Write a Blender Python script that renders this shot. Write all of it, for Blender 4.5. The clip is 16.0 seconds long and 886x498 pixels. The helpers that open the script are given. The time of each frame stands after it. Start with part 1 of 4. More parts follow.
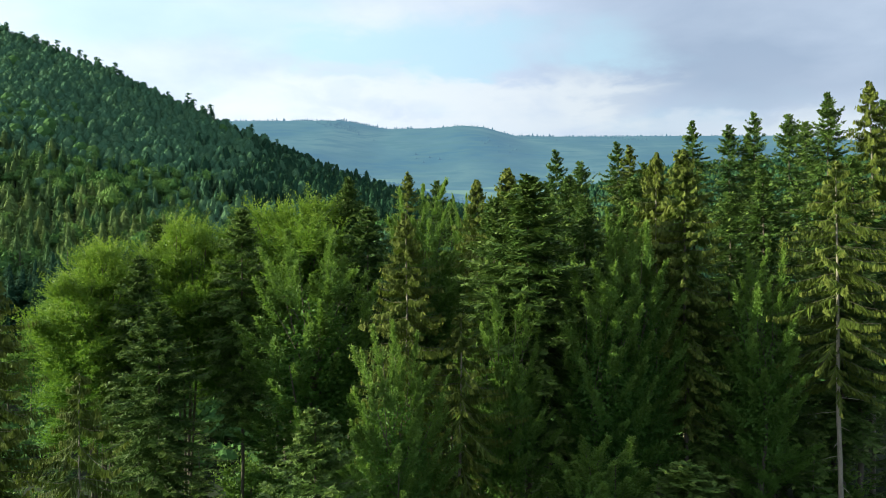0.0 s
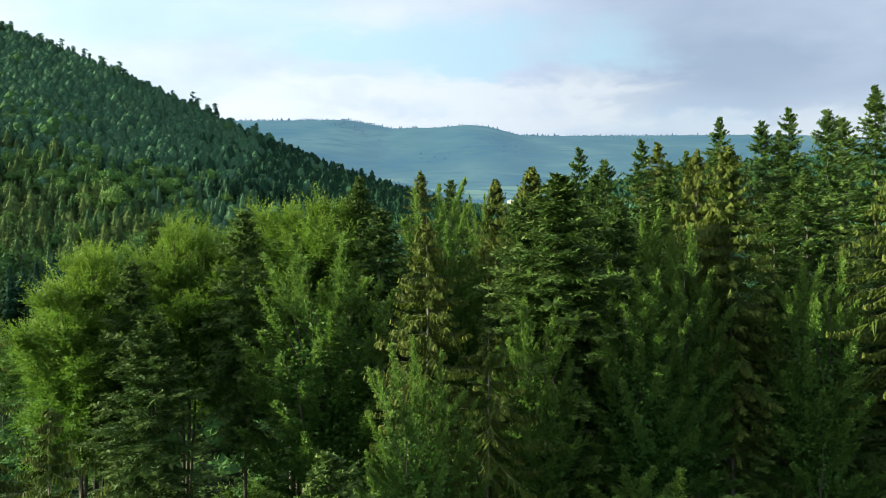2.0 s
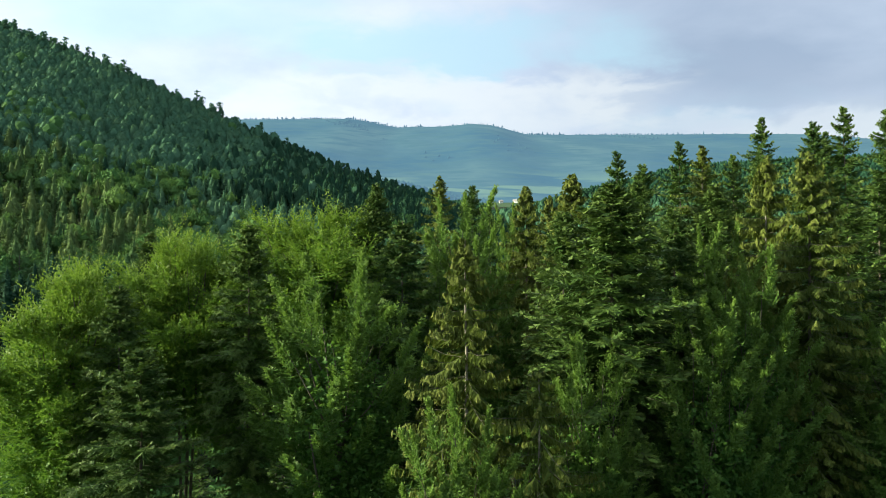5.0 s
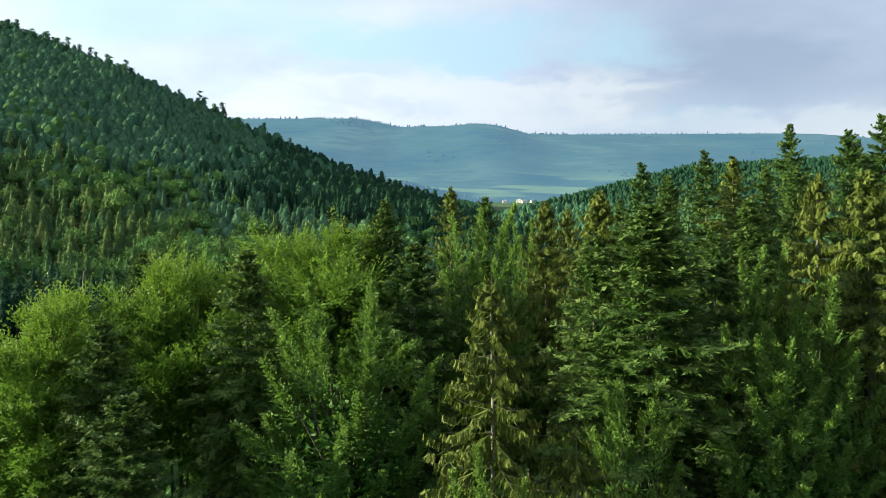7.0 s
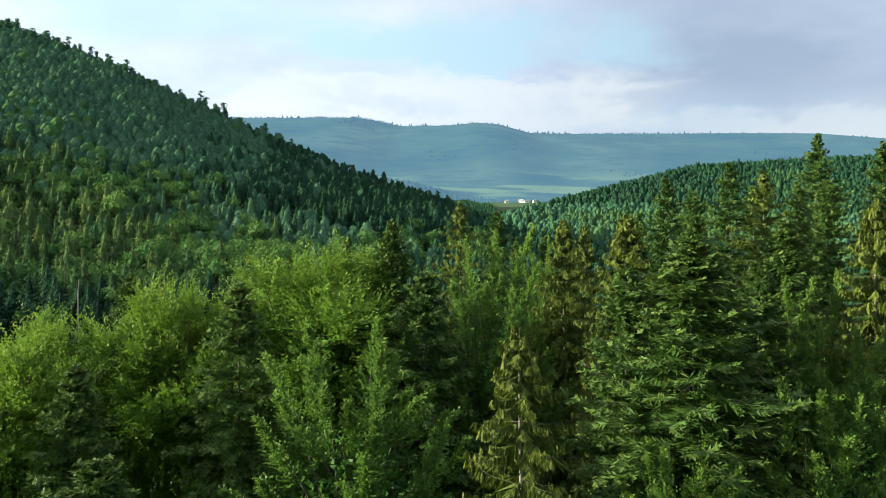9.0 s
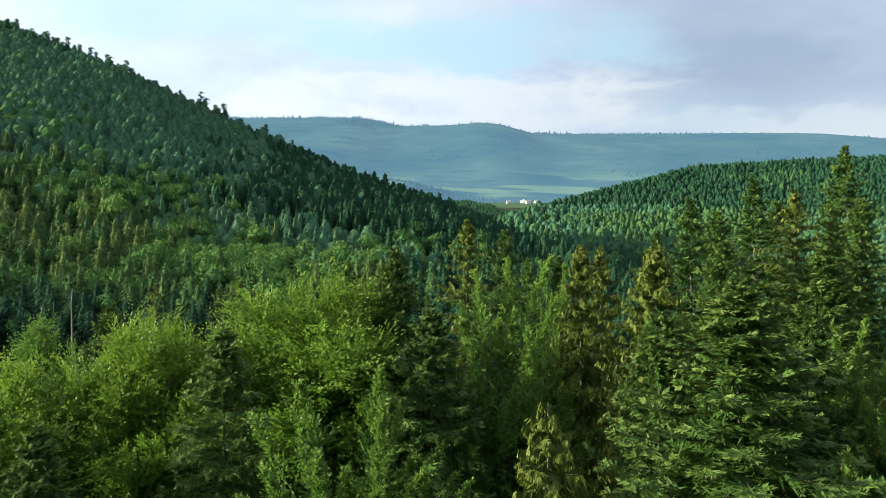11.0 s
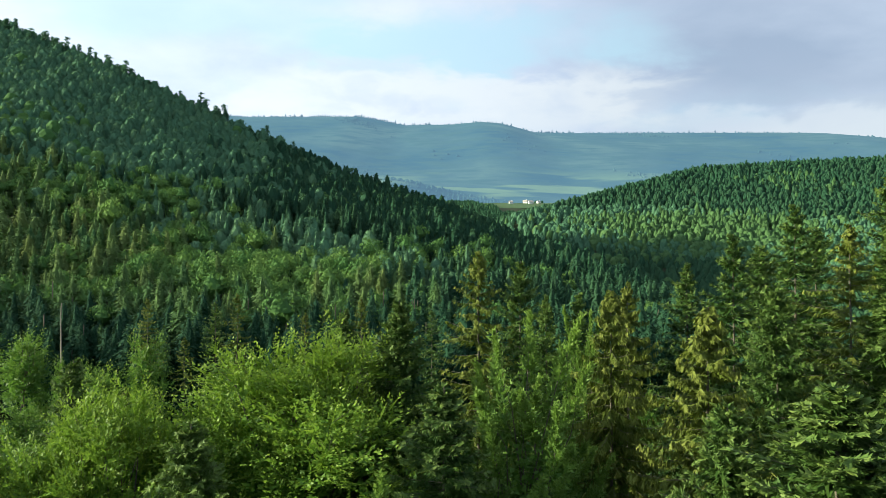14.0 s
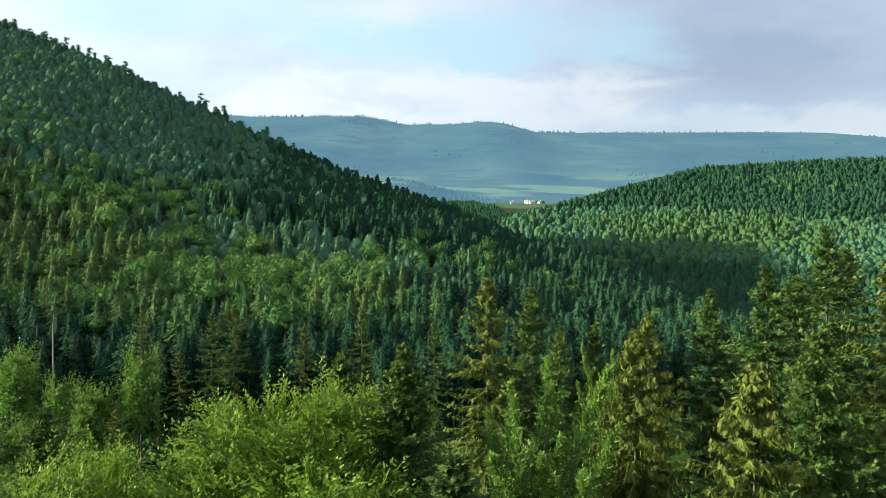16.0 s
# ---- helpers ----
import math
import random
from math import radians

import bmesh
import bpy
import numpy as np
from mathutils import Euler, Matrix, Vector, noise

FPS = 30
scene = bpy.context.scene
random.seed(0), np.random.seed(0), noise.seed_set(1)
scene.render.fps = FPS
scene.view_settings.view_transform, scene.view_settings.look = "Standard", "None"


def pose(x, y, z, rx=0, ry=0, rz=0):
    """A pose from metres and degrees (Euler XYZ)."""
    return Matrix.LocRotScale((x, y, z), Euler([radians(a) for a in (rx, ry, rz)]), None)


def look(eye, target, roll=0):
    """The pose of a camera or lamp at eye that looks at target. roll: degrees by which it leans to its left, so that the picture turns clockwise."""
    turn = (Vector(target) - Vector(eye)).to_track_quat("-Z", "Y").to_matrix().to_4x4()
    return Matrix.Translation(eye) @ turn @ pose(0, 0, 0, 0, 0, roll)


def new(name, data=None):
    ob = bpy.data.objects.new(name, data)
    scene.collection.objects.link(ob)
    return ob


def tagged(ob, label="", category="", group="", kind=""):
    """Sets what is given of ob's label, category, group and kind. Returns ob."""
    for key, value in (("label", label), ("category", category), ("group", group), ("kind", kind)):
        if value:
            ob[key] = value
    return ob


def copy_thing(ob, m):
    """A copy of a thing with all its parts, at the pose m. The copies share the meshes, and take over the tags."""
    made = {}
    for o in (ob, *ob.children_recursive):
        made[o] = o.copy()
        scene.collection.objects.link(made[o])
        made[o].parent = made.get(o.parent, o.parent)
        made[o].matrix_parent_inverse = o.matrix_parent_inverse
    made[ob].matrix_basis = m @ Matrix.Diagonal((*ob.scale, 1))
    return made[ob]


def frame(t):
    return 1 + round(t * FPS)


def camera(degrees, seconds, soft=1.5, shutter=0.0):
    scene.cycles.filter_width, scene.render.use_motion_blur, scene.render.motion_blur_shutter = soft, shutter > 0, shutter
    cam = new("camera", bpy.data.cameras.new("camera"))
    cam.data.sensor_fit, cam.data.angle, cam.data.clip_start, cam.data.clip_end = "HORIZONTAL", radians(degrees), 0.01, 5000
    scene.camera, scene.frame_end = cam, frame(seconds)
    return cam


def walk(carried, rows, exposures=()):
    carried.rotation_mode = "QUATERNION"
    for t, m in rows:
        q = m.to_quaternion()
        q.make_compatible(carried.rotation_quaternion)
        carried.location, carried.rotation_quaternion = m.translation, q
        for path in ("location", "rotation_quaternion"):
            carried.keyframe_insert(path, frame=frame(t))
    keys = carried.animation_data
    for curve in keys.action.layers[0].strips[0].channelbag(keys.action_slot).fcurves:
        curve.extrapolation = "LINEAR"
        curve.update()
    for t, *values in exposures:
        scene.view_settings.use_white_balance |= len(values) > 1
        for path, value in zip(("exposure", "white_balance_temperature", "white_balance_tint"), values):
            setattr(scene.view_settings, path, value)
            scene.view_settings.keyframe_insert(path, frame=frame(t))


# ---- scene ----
cam = camera(67.1, 16.0, soft=0.85)
METRES, EYE, TILT, LEAN, TURN = 28.0, 22.0, 0.0, 0.0, 0.0
ROWS = [
    (0.0, 0.0, 0.0, 0.0, 0.0, 1.34, 0.19),
    (0.5, -0.0086, 0.0316, 0.0035, 0.1, 1.34, 0.16),
    (1.0, -0.0172, 0.0648, 0.0078, 0.18, 1.32, 0.15),
    (1.5, -0.0252, 0.0947, 0.0122, 0.28, 1.28, 0.14),
    (2.0, -0.0338, 0.1269, 0.017, 0.38, 1.25, 0.13),
    (2.5, -0.0422, 0.156, 0.022, 0.45, 1.22, 0.13),
    (3.0, -0.0522, 0.1868, 0.0274, 0.53, 1.2, 0.11),
    (3.5, -0.0607, 0.2145, 0.0338, 0.6, 1.16, 0.09),
    (4.0, -0.0702, 0.2442, 0.0423, 0.64, 1.13, 0.06),
    (6.5, -0.1055, 0.3843, 0.0964, 0.94, 1.02, 0.01),
    (7.0, -0.112, 0.4135, 0.1102, 1.0, 0.99, -0.01),
    (7.5, -0.1176, 0.4411, 0.1232, 1.04, 0.96, -0.03),
    (8.0, -0.1233, 0.4699, 0.1373, 1.06, 0.94, -0.06),
    (8.5, -0.1283, 0.4965, 0.1506, 1.09, 0.92, -0.08),
    (9.0, -0.1334, 0.525, 0.1648, 1.14, 0.87, -0.09),
    (11.5, -0.1503, 0.6606, 0.2365, 1.27, 0.78, -0.13),
    (12.0, -0.1533, 0.6887, 0.2515, 1.31, 0.76, -0.14),
    (12.5, -0.1556, 0.7152, 0.2653, 1.33, 0.76, -0.14),
    (13.0, -0.1597, 0.7428, 0.2802, 1.35, 0.71, -0.16),
    (13.5, -0.1632, 0.7684, 0.2932, 1.37, 0.71, -0.18),
    (14.0, -0.1669, 0.796, 0.3079, 1.4, 0.7, -0.2),
    (14.5, -0.1702, 0.8213, 0.3218, 1.42, 0.67, -0.21),
    (15.0, -0.1735, 0.8483, 0.337, 1.45, 0.65, -0.22),
    (15.5, -0.1768, 0.8735, 0.351, 1.45, 0.65, -0.22),
    (16.0, -0.181, 0.9006, 0.366, 1.47, 0.65, -0.21),
]


def early(t):
    """A small share of tilt and height that fades over the first eleven seconds."""
    return max(0.0, 1.0 - t / 11.0)


walk(cam, [(t, pose(0, 0, EYE, TILT, LEAN, TURN) @ pose(METRES * x, METRES * y, METRES * z + 0.17 * early(t), 90 + pitch - 0.25 * early(t), roll, yaw)) for t, x, y, z, yaw, pitch, roll in ROWS])

# ---- light ----
SUN_AZ = radians(-95.0)   # from the view's line (+y) towards -x
SUN_EL = radians(16.0)
SUN_DIR = Vector((math.sin(SUN_AZ) * math.cos(SUN_EL), math.cos(SUN_AZ) * math.cos(SUN_EL), math.sin(SUN_EL)))
sun_data = bpy.data.lights.new("sun", "SUN")
sun_data.energy, sun_data.angle, sun_data.color = 5.0, radians(1.0), (0.95, 0.94, 0.66)
sun = new("sun", sun_data)
sun.matrix_basis = look(SUN_DIR * 300, (0, 0, 0))
scene.view_settings.exposure = 1.33


def build_sky():
    """Blue sky behind a broken layer of cloud: bright towards the sun, a grey bank away from it."""
    world = bpy.data.worlds.new("sky")
    scene.world = world
    world.use_nodes = True
    nt = world.node_tree
    N, L = nt.nodes, nt.links
    N.clear()

    def put(socket, v):
        if isinstance(v, (int, float)):
            socket.default_value = v
        else:
            L.new(v, socket)

    def calc(op, p, q=0.0):
        n = N.new("ShaderNodeMath"); n.operation = op
        put(n.inputs[0], p); put(n.inputs[1], q)
        return n.outputs[0]

    def span(v, lo, hi, to_lo=0.0, to_hi=1.0):
        n = N.new("ShaderNodeMapRange"); n.interpolation_type = "SMOOTHSTEP"
        put(n.inputs[0], v)
        for i, x in enumerate((lo, hi, to_lo, to_hi)):
            n.inputs[i + 1].default_value = x
        return n.outputs[0]

    def blend(f, p, q):
        n = N.new("ShaderNodeMix"); n.data_type = "RGBA"
        put(n.inputs[0], f)
        for slot, v in ((6, p), (7, q)):
            if isinstance(v, tuple):
                n.inputs[slot].default_value = (*v, 1)
            else:
                L.new(v, n.inputs[slot])
        return n.outputs[2]

    sky = N.new("ShaderNodeTexSky")
    sky.sky_type, sky.sun_disc = "NISHITA", False
    sky.sun_elevation, sky.sun_rotation = SUN_EL, SUN_AZ
    sky.air_density, sky.dust_density = 1.0, 1.5
    clear = N.new("ShaderNodeBackground")
    clear.inputs["Strength"].default_value = 0.06
    L.new(sky.outputs[0], clear.inputs["Color"])
    coord = N.new("ShaderNodeTexCoord")
    sep = N.new("ShaderNodeSeparateXYZ")
    L.new(coord.outputs["Generated"], sep.inputs[0])
    X, Y, Z = sep.outputs
    # a level cloud layer, seen from below
    up = calc("ADD", calc("ABSOLUTE", Z), 0.34)
    flat = N.new("ShaderNodeCombineXYZ")
    L.new(calc("DIVIDE", X, up), flat.inputs[0]); L.new(calc("DIVIDE", Y, up), flat.inputs[1]); L.new(calc("MULTIPLY", Z, 2.2), flat.inputs[2])

    def clouds(scale, detail, move, rough=0.5, twist=0.3):
        mv = N.new("ShaderNodeVectorMath"); mv.operation = "ADD"; mv.inputs[1].default_value = move
        L.new(flat.outputs[0], mv.inputs[0])
        n = N.new("ShaderNodeTexNoise")
        n.inputs["Scale"].default_value, n.inputs["Detail"].default_value = scale, detail
        n.inputs["Roughness"].default_value, n.inputs["Distortion"].default_value = rough, twist
        L.new(mv.outputs[0], n.inputs["Vector"])
        return n.outputs["Fac"]

    ahead = calc("MAXIMUM", Y, 0.12)
    az = calc("DIVIDE", X, ahead)
    el = calc("DIVIDE", Z, ahead)
    soft = clouds(2.0, 5.0, (0.35, 3.1, 1.7))
    puffs = clouds(4.2, 6.0, (2.4, 0.9, 0.2), 0.55, 0.2)
    wob = calc("ADD", el, calc("MULTIPLY", calc("SUBTRACT", puffs, 0.5), 0.16))
    waz = calc("ADD", az, calc("MULTIPLY", calc("SUBTRACT", soft, 0.5), 0.9))
    # the grey bank, with its lit lower edge near the hills
    bank = calc("MULTIPLY", span(waz, -0.05, 0.42), span(wob, 0.19, 0.27))
    tone = calc("ADD", calc("MULTIPLY", soft, 0.9), calc("MULTIPLY", puffs, 0.45))
    tone = calc("SUBTRACT", tone, calc("MULTIPLY", bank, 0.33))
    ramp = N.new("ShaderNodeValToRGB")
    e = ramp.color_ramp.elements
    e[0].position, e[0].color = 0.26, (0.44, 0.56, 0.74, 1)
    e[1].position, e[1].color = 0.82, (0.83, 0.93, 1.0, 1)
    e.new(0.56).color = (0.64, 0.76, 0.94, 1)
    L.new(tone, ramp.inputs[0])
    # thin places where the blue shows
    thin = calc("MULTIPLY", span(wob, 0.262, 0.30), span(wob, 0.39, 0.325))
    thin = calc("MULTIPLY", thin, calc("MULTIPLY", span(waz, -0.40, -0.15), span(waz, 0.26, 0.06)))
    thin = calc("MAXIMUM", calc("MULTIPLY", thin, 0.85), span(clouds(1.3, 4.0, (5.2, 1.4, 0.3)), 0.50, 0.36, 0.0, 0.5))
    col = blend(thin, ramp.outputs[0], (0.56, 0.84, 1.0))
    # heaped white cloud low over the hills, a darker roll and a lit rim under the bank
    heaps = clouds(6.0, 6.0, (1.1, 4.3, 0.8), 0.52, 0.25)
    hel = calc("ADD", el, calc("MULTIPLY", calc("SUBTRACT", heaps, 0.5), 0.12))
    white = calc("MULTIPLY", calc("MULTIPLY", span(el, 0.17, 0.215), span(hel, 0.292, 0.268)), calc("MULTIPLY", span(waz, -0.42, -0.22), span(waz, 0.22, 0.06)))
    col = blend(calc("MULTIPLY", white, span(heaps, 0.36, 0.56, 0.35, 0.9)), col, (0.86, 0.94, 1.0))
    roll = calc("MULTIPLY", calc("MULTIPLY", span(hel, 0.205, 0.235), span(hel, 0.33, 0.26)), span(waz, 0.12, 0.45))
    col = blend(calc("MULTIPLY", roll, 0.5), col, (0.50, 0.61, 0.78))
    rim = calc("MULTIPLY", calc("MULTIPLY", span(el, 0.15, 0.18), span(hel, 0.222, 0.200)), span(waz, 0.05, 0.22))
    col = blend(calc("MULTIPLY", rim, 0.6), col, (0.81, 0.90, 1.0))
    # the cloud glows towards the sun
    dot = N.new("ShaderNodeVectorMath"); dot.operation = "DOT_PRODUCT"
    dot.inputs[1].default_value = SUN_DIR
    L.new(coord.outputs["Generated"], dot.inputs[0])
    glow = N.new("ShaderNodeMapRange")
    for i, x in enumerate((-0.35, 0.8, 0.37, 0.61)):
        glow.inputs[i + 1].default_value = x
    L.new(dot.outputs["Value"], glow.inputs[0])
    cloud = N.new("ShaderNodeBackground")
    L.new(col, cloud.inputs["Color"]); L.new(glow.outputs[0], cloud.inputs["Strength"])
    mix = N.new("ShaderNodeMixShader")
    mix.inputs[0].default_value = 0.86
    out = N.new("ShaderNodeOutputWorld")
    L.new(clear.outputs[0], mix.inputs[1]); L.new(cloud.outputs[0], mix.inputs[2]); L.new(mix.outputs[0], out.inputs["Surface"])


build_sky()


# ---- materials ----
def material(name):
    m = bpy.data.materials.new(name)
    m.use_nodes = True
    nt = m.node_tree
    nt.nodes.clear()
    out = nt.nodes.new("ShaderNodeOutputMaterial")
    return m, nt.nodes, nt.links, out


def mixed(N, L, fac, a, b):
    """Colour between a and b; each a socket or a colour."""
    n = N.new("ShaderNodeMix")
    n.data_type = "RGBA"
    for slot, v in ((0, fac), (6, a), (7, b)):
        if isinstance(v, (int, float)):
            n.inputs[slot].default_value = v
        elif isinstance(v, tuple):
            n.inputs[slot].default_value = (*v, 1)
        else:
            L.new(v, n.inputs[slot])
    return n.outputs[2]


def foliage(name, dark, light, fresh, gloss=0.45, through_light=0.25, per_object=0.5, spread=0.3):
    """Leaves or needles: dark to light by object, tree and leaf; fresh growth and painted-in light by the 'tip'
    attribute.
    """
    m, N, L, out = material(name)
    info = N.new("ShaderNodeObjectInfo")
    tint = N.new("ShaderNodeAttribute"); tint.attribute_name = "tint"
    tip = N.new("ShaderNodeAttribute"); tip.attribute_name = "tip"
    geo = N.new("ShaderNodeNewGeometry")
    which = N.new("ShaderNodeMath"); which.operation = "MULTIPLY"; which.inputs[1].default_value = per_object
    L.new(info.outputs["Random"], which.inputs[0])
    leaf = N.new("ShaderNodeMath"); leaf.operation = "MULTIPLY_ADD"; leaf.inputs[1].default_value = spread
    L.new(geo.outputs["Random Per Island"], leaf.inputs[0]); L.new(which.outputs[0], leaf.inputs[2])
    both = N.new("ShaderNodeMath"); both.operation = "ADD"; both.use_clamp = True
    L.new(leaf.outputs[0], both.inputs[0]); L.new(tint.outputs["Fac"], both.inputs[1])
    col = mixed(N, L, both.outputs[0], dark, light)
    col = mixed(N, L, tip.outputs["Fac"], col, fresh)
    bsdf = N.new("ShaderNodeBsdfPrincipled")
    L.new(col, bsdf.inputs["Base Color"])
    bsdf.inputs["Roughness"].default_value = gloss
    bsdf.inputs["Specular IOR Level"].default_value = 0.08 if gloss >= 0.7 else 0.16
    trans = N.new("ShaderNodeBsdfTranslucent")
    warm = mixed(N, L, 0.35, col, (0.16, 0.28, 0.03))
    L.new(warm, trans.inputs["Color"])
    mix = N.new("ShaderNodeMixShader"); mix.inputs[0].default_value = through_light
    L.new(bsdf.outputs[0], mix.inputs[1]); L.new(trans.outputs[0], mix.inputs[2])
    L.new(mix.outputs[0], out.inputs["Surface"])
    return m


def rough_surface(name, a, b, scale, rough=0.9, bump=0.4, stretch=(1, 1, 1), c=None, fine=8.0):
    m, N, L, out = material(name)
    coord = N.new("ShaderNodeTexCoord")
    mp = N.new("ShaderNodeMapping"); mp.inputs["Scale"].default_value = stretch
    L.new(coord.outputs["Object"], mp.inputs["Vector"])
    n1 = N.new("ShaderNodeTexNoise"); n1.inputs["Scale"].default_value = scale; n1.inputs["Detail"].default_value = 6
    n2 = N.new("ShaderNodeTexNoise"); n2.inputs["Scale"].default_value = scale * fine; n2.inputs["Detail"].default_value = 4
    L.new(mp.outputs[0], n1.inputs["Vector"]); L.new(mp.outputs[0], n2.inputs["Vector"])
    col = mixed(N, L, n1.outputs["Fac"], a, b)
    if c:
        ramp = N.new("ShaderNodeMapRange"); ramp.inputs["From Min"].default_value, ramp.inputs["From Max"].default_value = 0.52, 0.68
        L.new(n2.outputs["Fac"], ramp.inputs["Value"])
        col = mixed(N, L, ramp.outputs[0], col, c)
    bsdf = N.new("ShaderNodeBsdfPrincipled")
    L.new(col, bsdf.inputs["Base Color"]); bsdf.inputs["Roughness"].default_value = rough
    bsdf.inputs["Specular IOR Level"].default_value = 0.2
    bp = N.new("ShaderNodeBump"); bp.inputs["Strength"].default_value = bump
    L.new(n2.outputs["Fac"], bp.inputs["Height"]); L.new(bp.outputs[0], bsdf.inputs["Normal"])
    L.new(bsdf.outputs[0], out.inputs["Surface"])
    return m


FIR = foliage("fir_needles", (0.028, 0.072, 0.016), (0.085, 0.148, 0.026), (0.19, 0.245, 0.058), 0.6, 0.15)
SPRUCE = foliage("spruce_needles", (0.052, 0.086, 0.012), (0.125, 0.155, 0.024), (0.25, 0.265, 0.055), 0.6, 0.2)
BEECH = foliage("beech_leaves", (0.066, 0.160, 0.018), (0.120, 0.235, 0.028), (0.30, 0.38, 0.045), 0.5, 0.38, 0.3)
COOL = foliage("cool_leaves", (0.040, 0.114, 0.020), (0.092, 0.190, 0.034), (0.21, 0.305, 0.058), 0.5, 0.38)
WOODS_CONIFER = foliage("woods_conifer", (0.048, 0.115, 0.044), (0.135, 0.182, 0.056), (0.13, 0.17, 0.06), 0.9, 0.1, 0.0, 0.06)
# shade and bluish haze of the upper hill are put into this green
WOODS_HAZY = foliage("woods_hazy", (0.064, 0.148, 0.084), (0.095, 0.178, 0.088), (0.10, 0.14, 0.06), 0.9, 0.1, 0.0, 0.06)
# darker conifer green with the shadow on these woods put into it
WOODS_SHADED = foliage("woods_shaded", (0.018, 0.058, 0.032), (0.040, 0.090, 0.044), (0.08, 0.12, 0.05), 0.9, 0.1, 0.0, 0.05)
WOODS_LEAF = foliage("woods_broadleaf", (0.056, 0.138, 0.040), (0.120, 0.208, 0.054), (0.17, 0.23, 0.06), 0.8, 0.2, 0.0, 0.1)
# leaf green of the valley's sunlit band, with light and haze mixed in
VALLEY_LIT_LEAF = foliage("valley_lit_leaf", (0.052, 0.118, 0.044), (0.090, 0.155, 0.054), (0.12, 0.2, 0.07), 0.8, 0.15, 0.0, 0.06)
BARK = rough_surface("bark", (0.06, 0.050, 0.038), (0.13, 0.115, 0.092), 6.0, 0.9, 0.6, (1, 1, 0.18), (0.06, 0.075, 0.05))
PALE_BARK = rough_surface("pale_bark", (0.15, 0.135, 0.105), (0.29, 0.26, 0.21), 5.0, 0.85, 0.4, (1, 1, 0.2), (0.14, 0.13, 0.11))
FLOOR = rough_surface("forest_floor", (0.012, 0.022, 0.008), (0.024, 0.030, 0.011), 0.35, 0.95, 0.5, (1, 1, 1), (0.018, 0.040, 0.010))
MEADOW = rough_surface("meadow", (0.035, 0.080, 0.030), (0.070, 0.115, 0.044), 0.02, 0.9, 0.2)
PLASTER = rough_surface("white_plaster", (0.74, 0.73, 0.70), (0.82, 0.81, 0.78), 0.8, 0.85, 0.1)
TILES = rough_surface("roof_tiles", (0.30, 0.27, 0.25), (0.42, 0.38, 0.35), 1.2, 0.8, 0.2)
GLASS = rough_surface("window_glass", (0.03, 0.035, 0.04), (0.05, 0.055, 0.06), 1.0, 0.12, 0.0)


# ---- mesh builders ----
def mesh_of(name, verts, quads=None, tris=None, mat=None, attrs=None, smooth=False):
    """A mesh from arrays of corners and faces; attrs: a value for each corner, by name."""
    me = bpy.data.meshes.new(name)
    verts = np.asarray(verts, dtype=np.float32)
    if quads is not None and np.asarray(quads).shape[1] == 3:
        quads, tris = None, quads
    blocks = [np.asarray(f, dtype=np.int32) for f in (quads, tris) if f is not None and len(f)]
    me.vertices.add(len(verts))
    me.vertices.foreach_set("co", verts.ravel())
    corner = np.concatenate([f.ravel() for f in blocks])
    sizes = np.concatenate([np.full(len(f), f.shape[1], dtype=np.int32) for f in blocks])
    me.loops.add(len(corner))
    me.loops.foreach_set("vertex_index", corner)
    me.polygons.add(len(sizes))
    starts = np.zeros(len(sizes), dtype=np.int32)
    starts[1:] = np.cumsum(sizes)[:-1]
    me.polygons.foreach_set("loop_start", starts)
    me.polygons.foreach_set("use_smooth", np.full(len(sizes), smooth))
    for key, values in (attrs or {}).items():
        me.attributes.new(key, "FLOAT", "POINT").data.foreach_set("value", np.asarray(values, dtype=np.float32))
    if mat:
        me.materials.append(mat)
    me.update(calc_edges=True)
    return me


def unit(v):
    return v / np.maximum(np.linalg.norm(v, axis=-1, keepdims=True), 1e-9)


def blades(P, D, S, length, width, fold=0.15, tip=None):
    """Pointed leaves or sprigs: from P along D, wide along S, slightly folded. Corners, faces and tip values."""
    n = len(P)
    D, S = unit(D), unit(S)
    up = unit(np.cross(S, D))
    length, width = np.broadcast_to(length, n)[:, None], np.broadcast_to(width, n)[:, None]
    root = P - up * width * fold
    v = np.stack([root - S * width * 0.5, root + S * width * 0.5, P + D * length], axis=1).reshape(-1, 3)
    f = np.arange(3 * n, dtype=np.int32).reshape(n, 3)
    t = np.zeros(n) if tip is None else np.broadcast_to(tip, n)
    tv = np.stack([t * 0.7, t * 0.7, np.minimum(t * 1.3, 1)], axis=1).ravel()
    return v, f, tv


def tube(points, radii, sides=7):
    """A tapered round branch through points."""
    points = np.asarray(points, float)
    tang = unit(np.gradient(points, axis=0))
    ref = np.where(np.abs(tang[:, 2:3]) > 0.9, np.array([[1.0, 0, 0]]), np.array([[0, 0, 1.0]]))
    a = unit(np.cross(tang, ref)); b = np.cross(tang, a)
    ang = np.linspace(0, 2 * np.pi, sides, endpoint=False)
    ring = a[:, None] * np.cos(ang)[None, :, None] + b[:, None] * np.sin(ang)[None, :, None]
    v = (points[:, None] + ring * np.asarray(radii)[:, None, None]).reshape(-1, 3)
    k, s = np.meshgrid(np.arange(len(points) - 1), np.arange(sides), indexing="ij")
    s2 = (s + 1) % sides
    f = np.stack([k * sides + s, k * sides + s2, (k + 1) * sides + s2, (k + 1) * sides + s], axis=-1).reshape(-1, 4)
    return v, f


def joined(pieces):
    vs, fs, n = [], [], 0
    for v, f in pieces:
        vs.append(v); fs.append(f + n); n += len(v)
    return np.concatenate(vs), np.concatenate(fs)


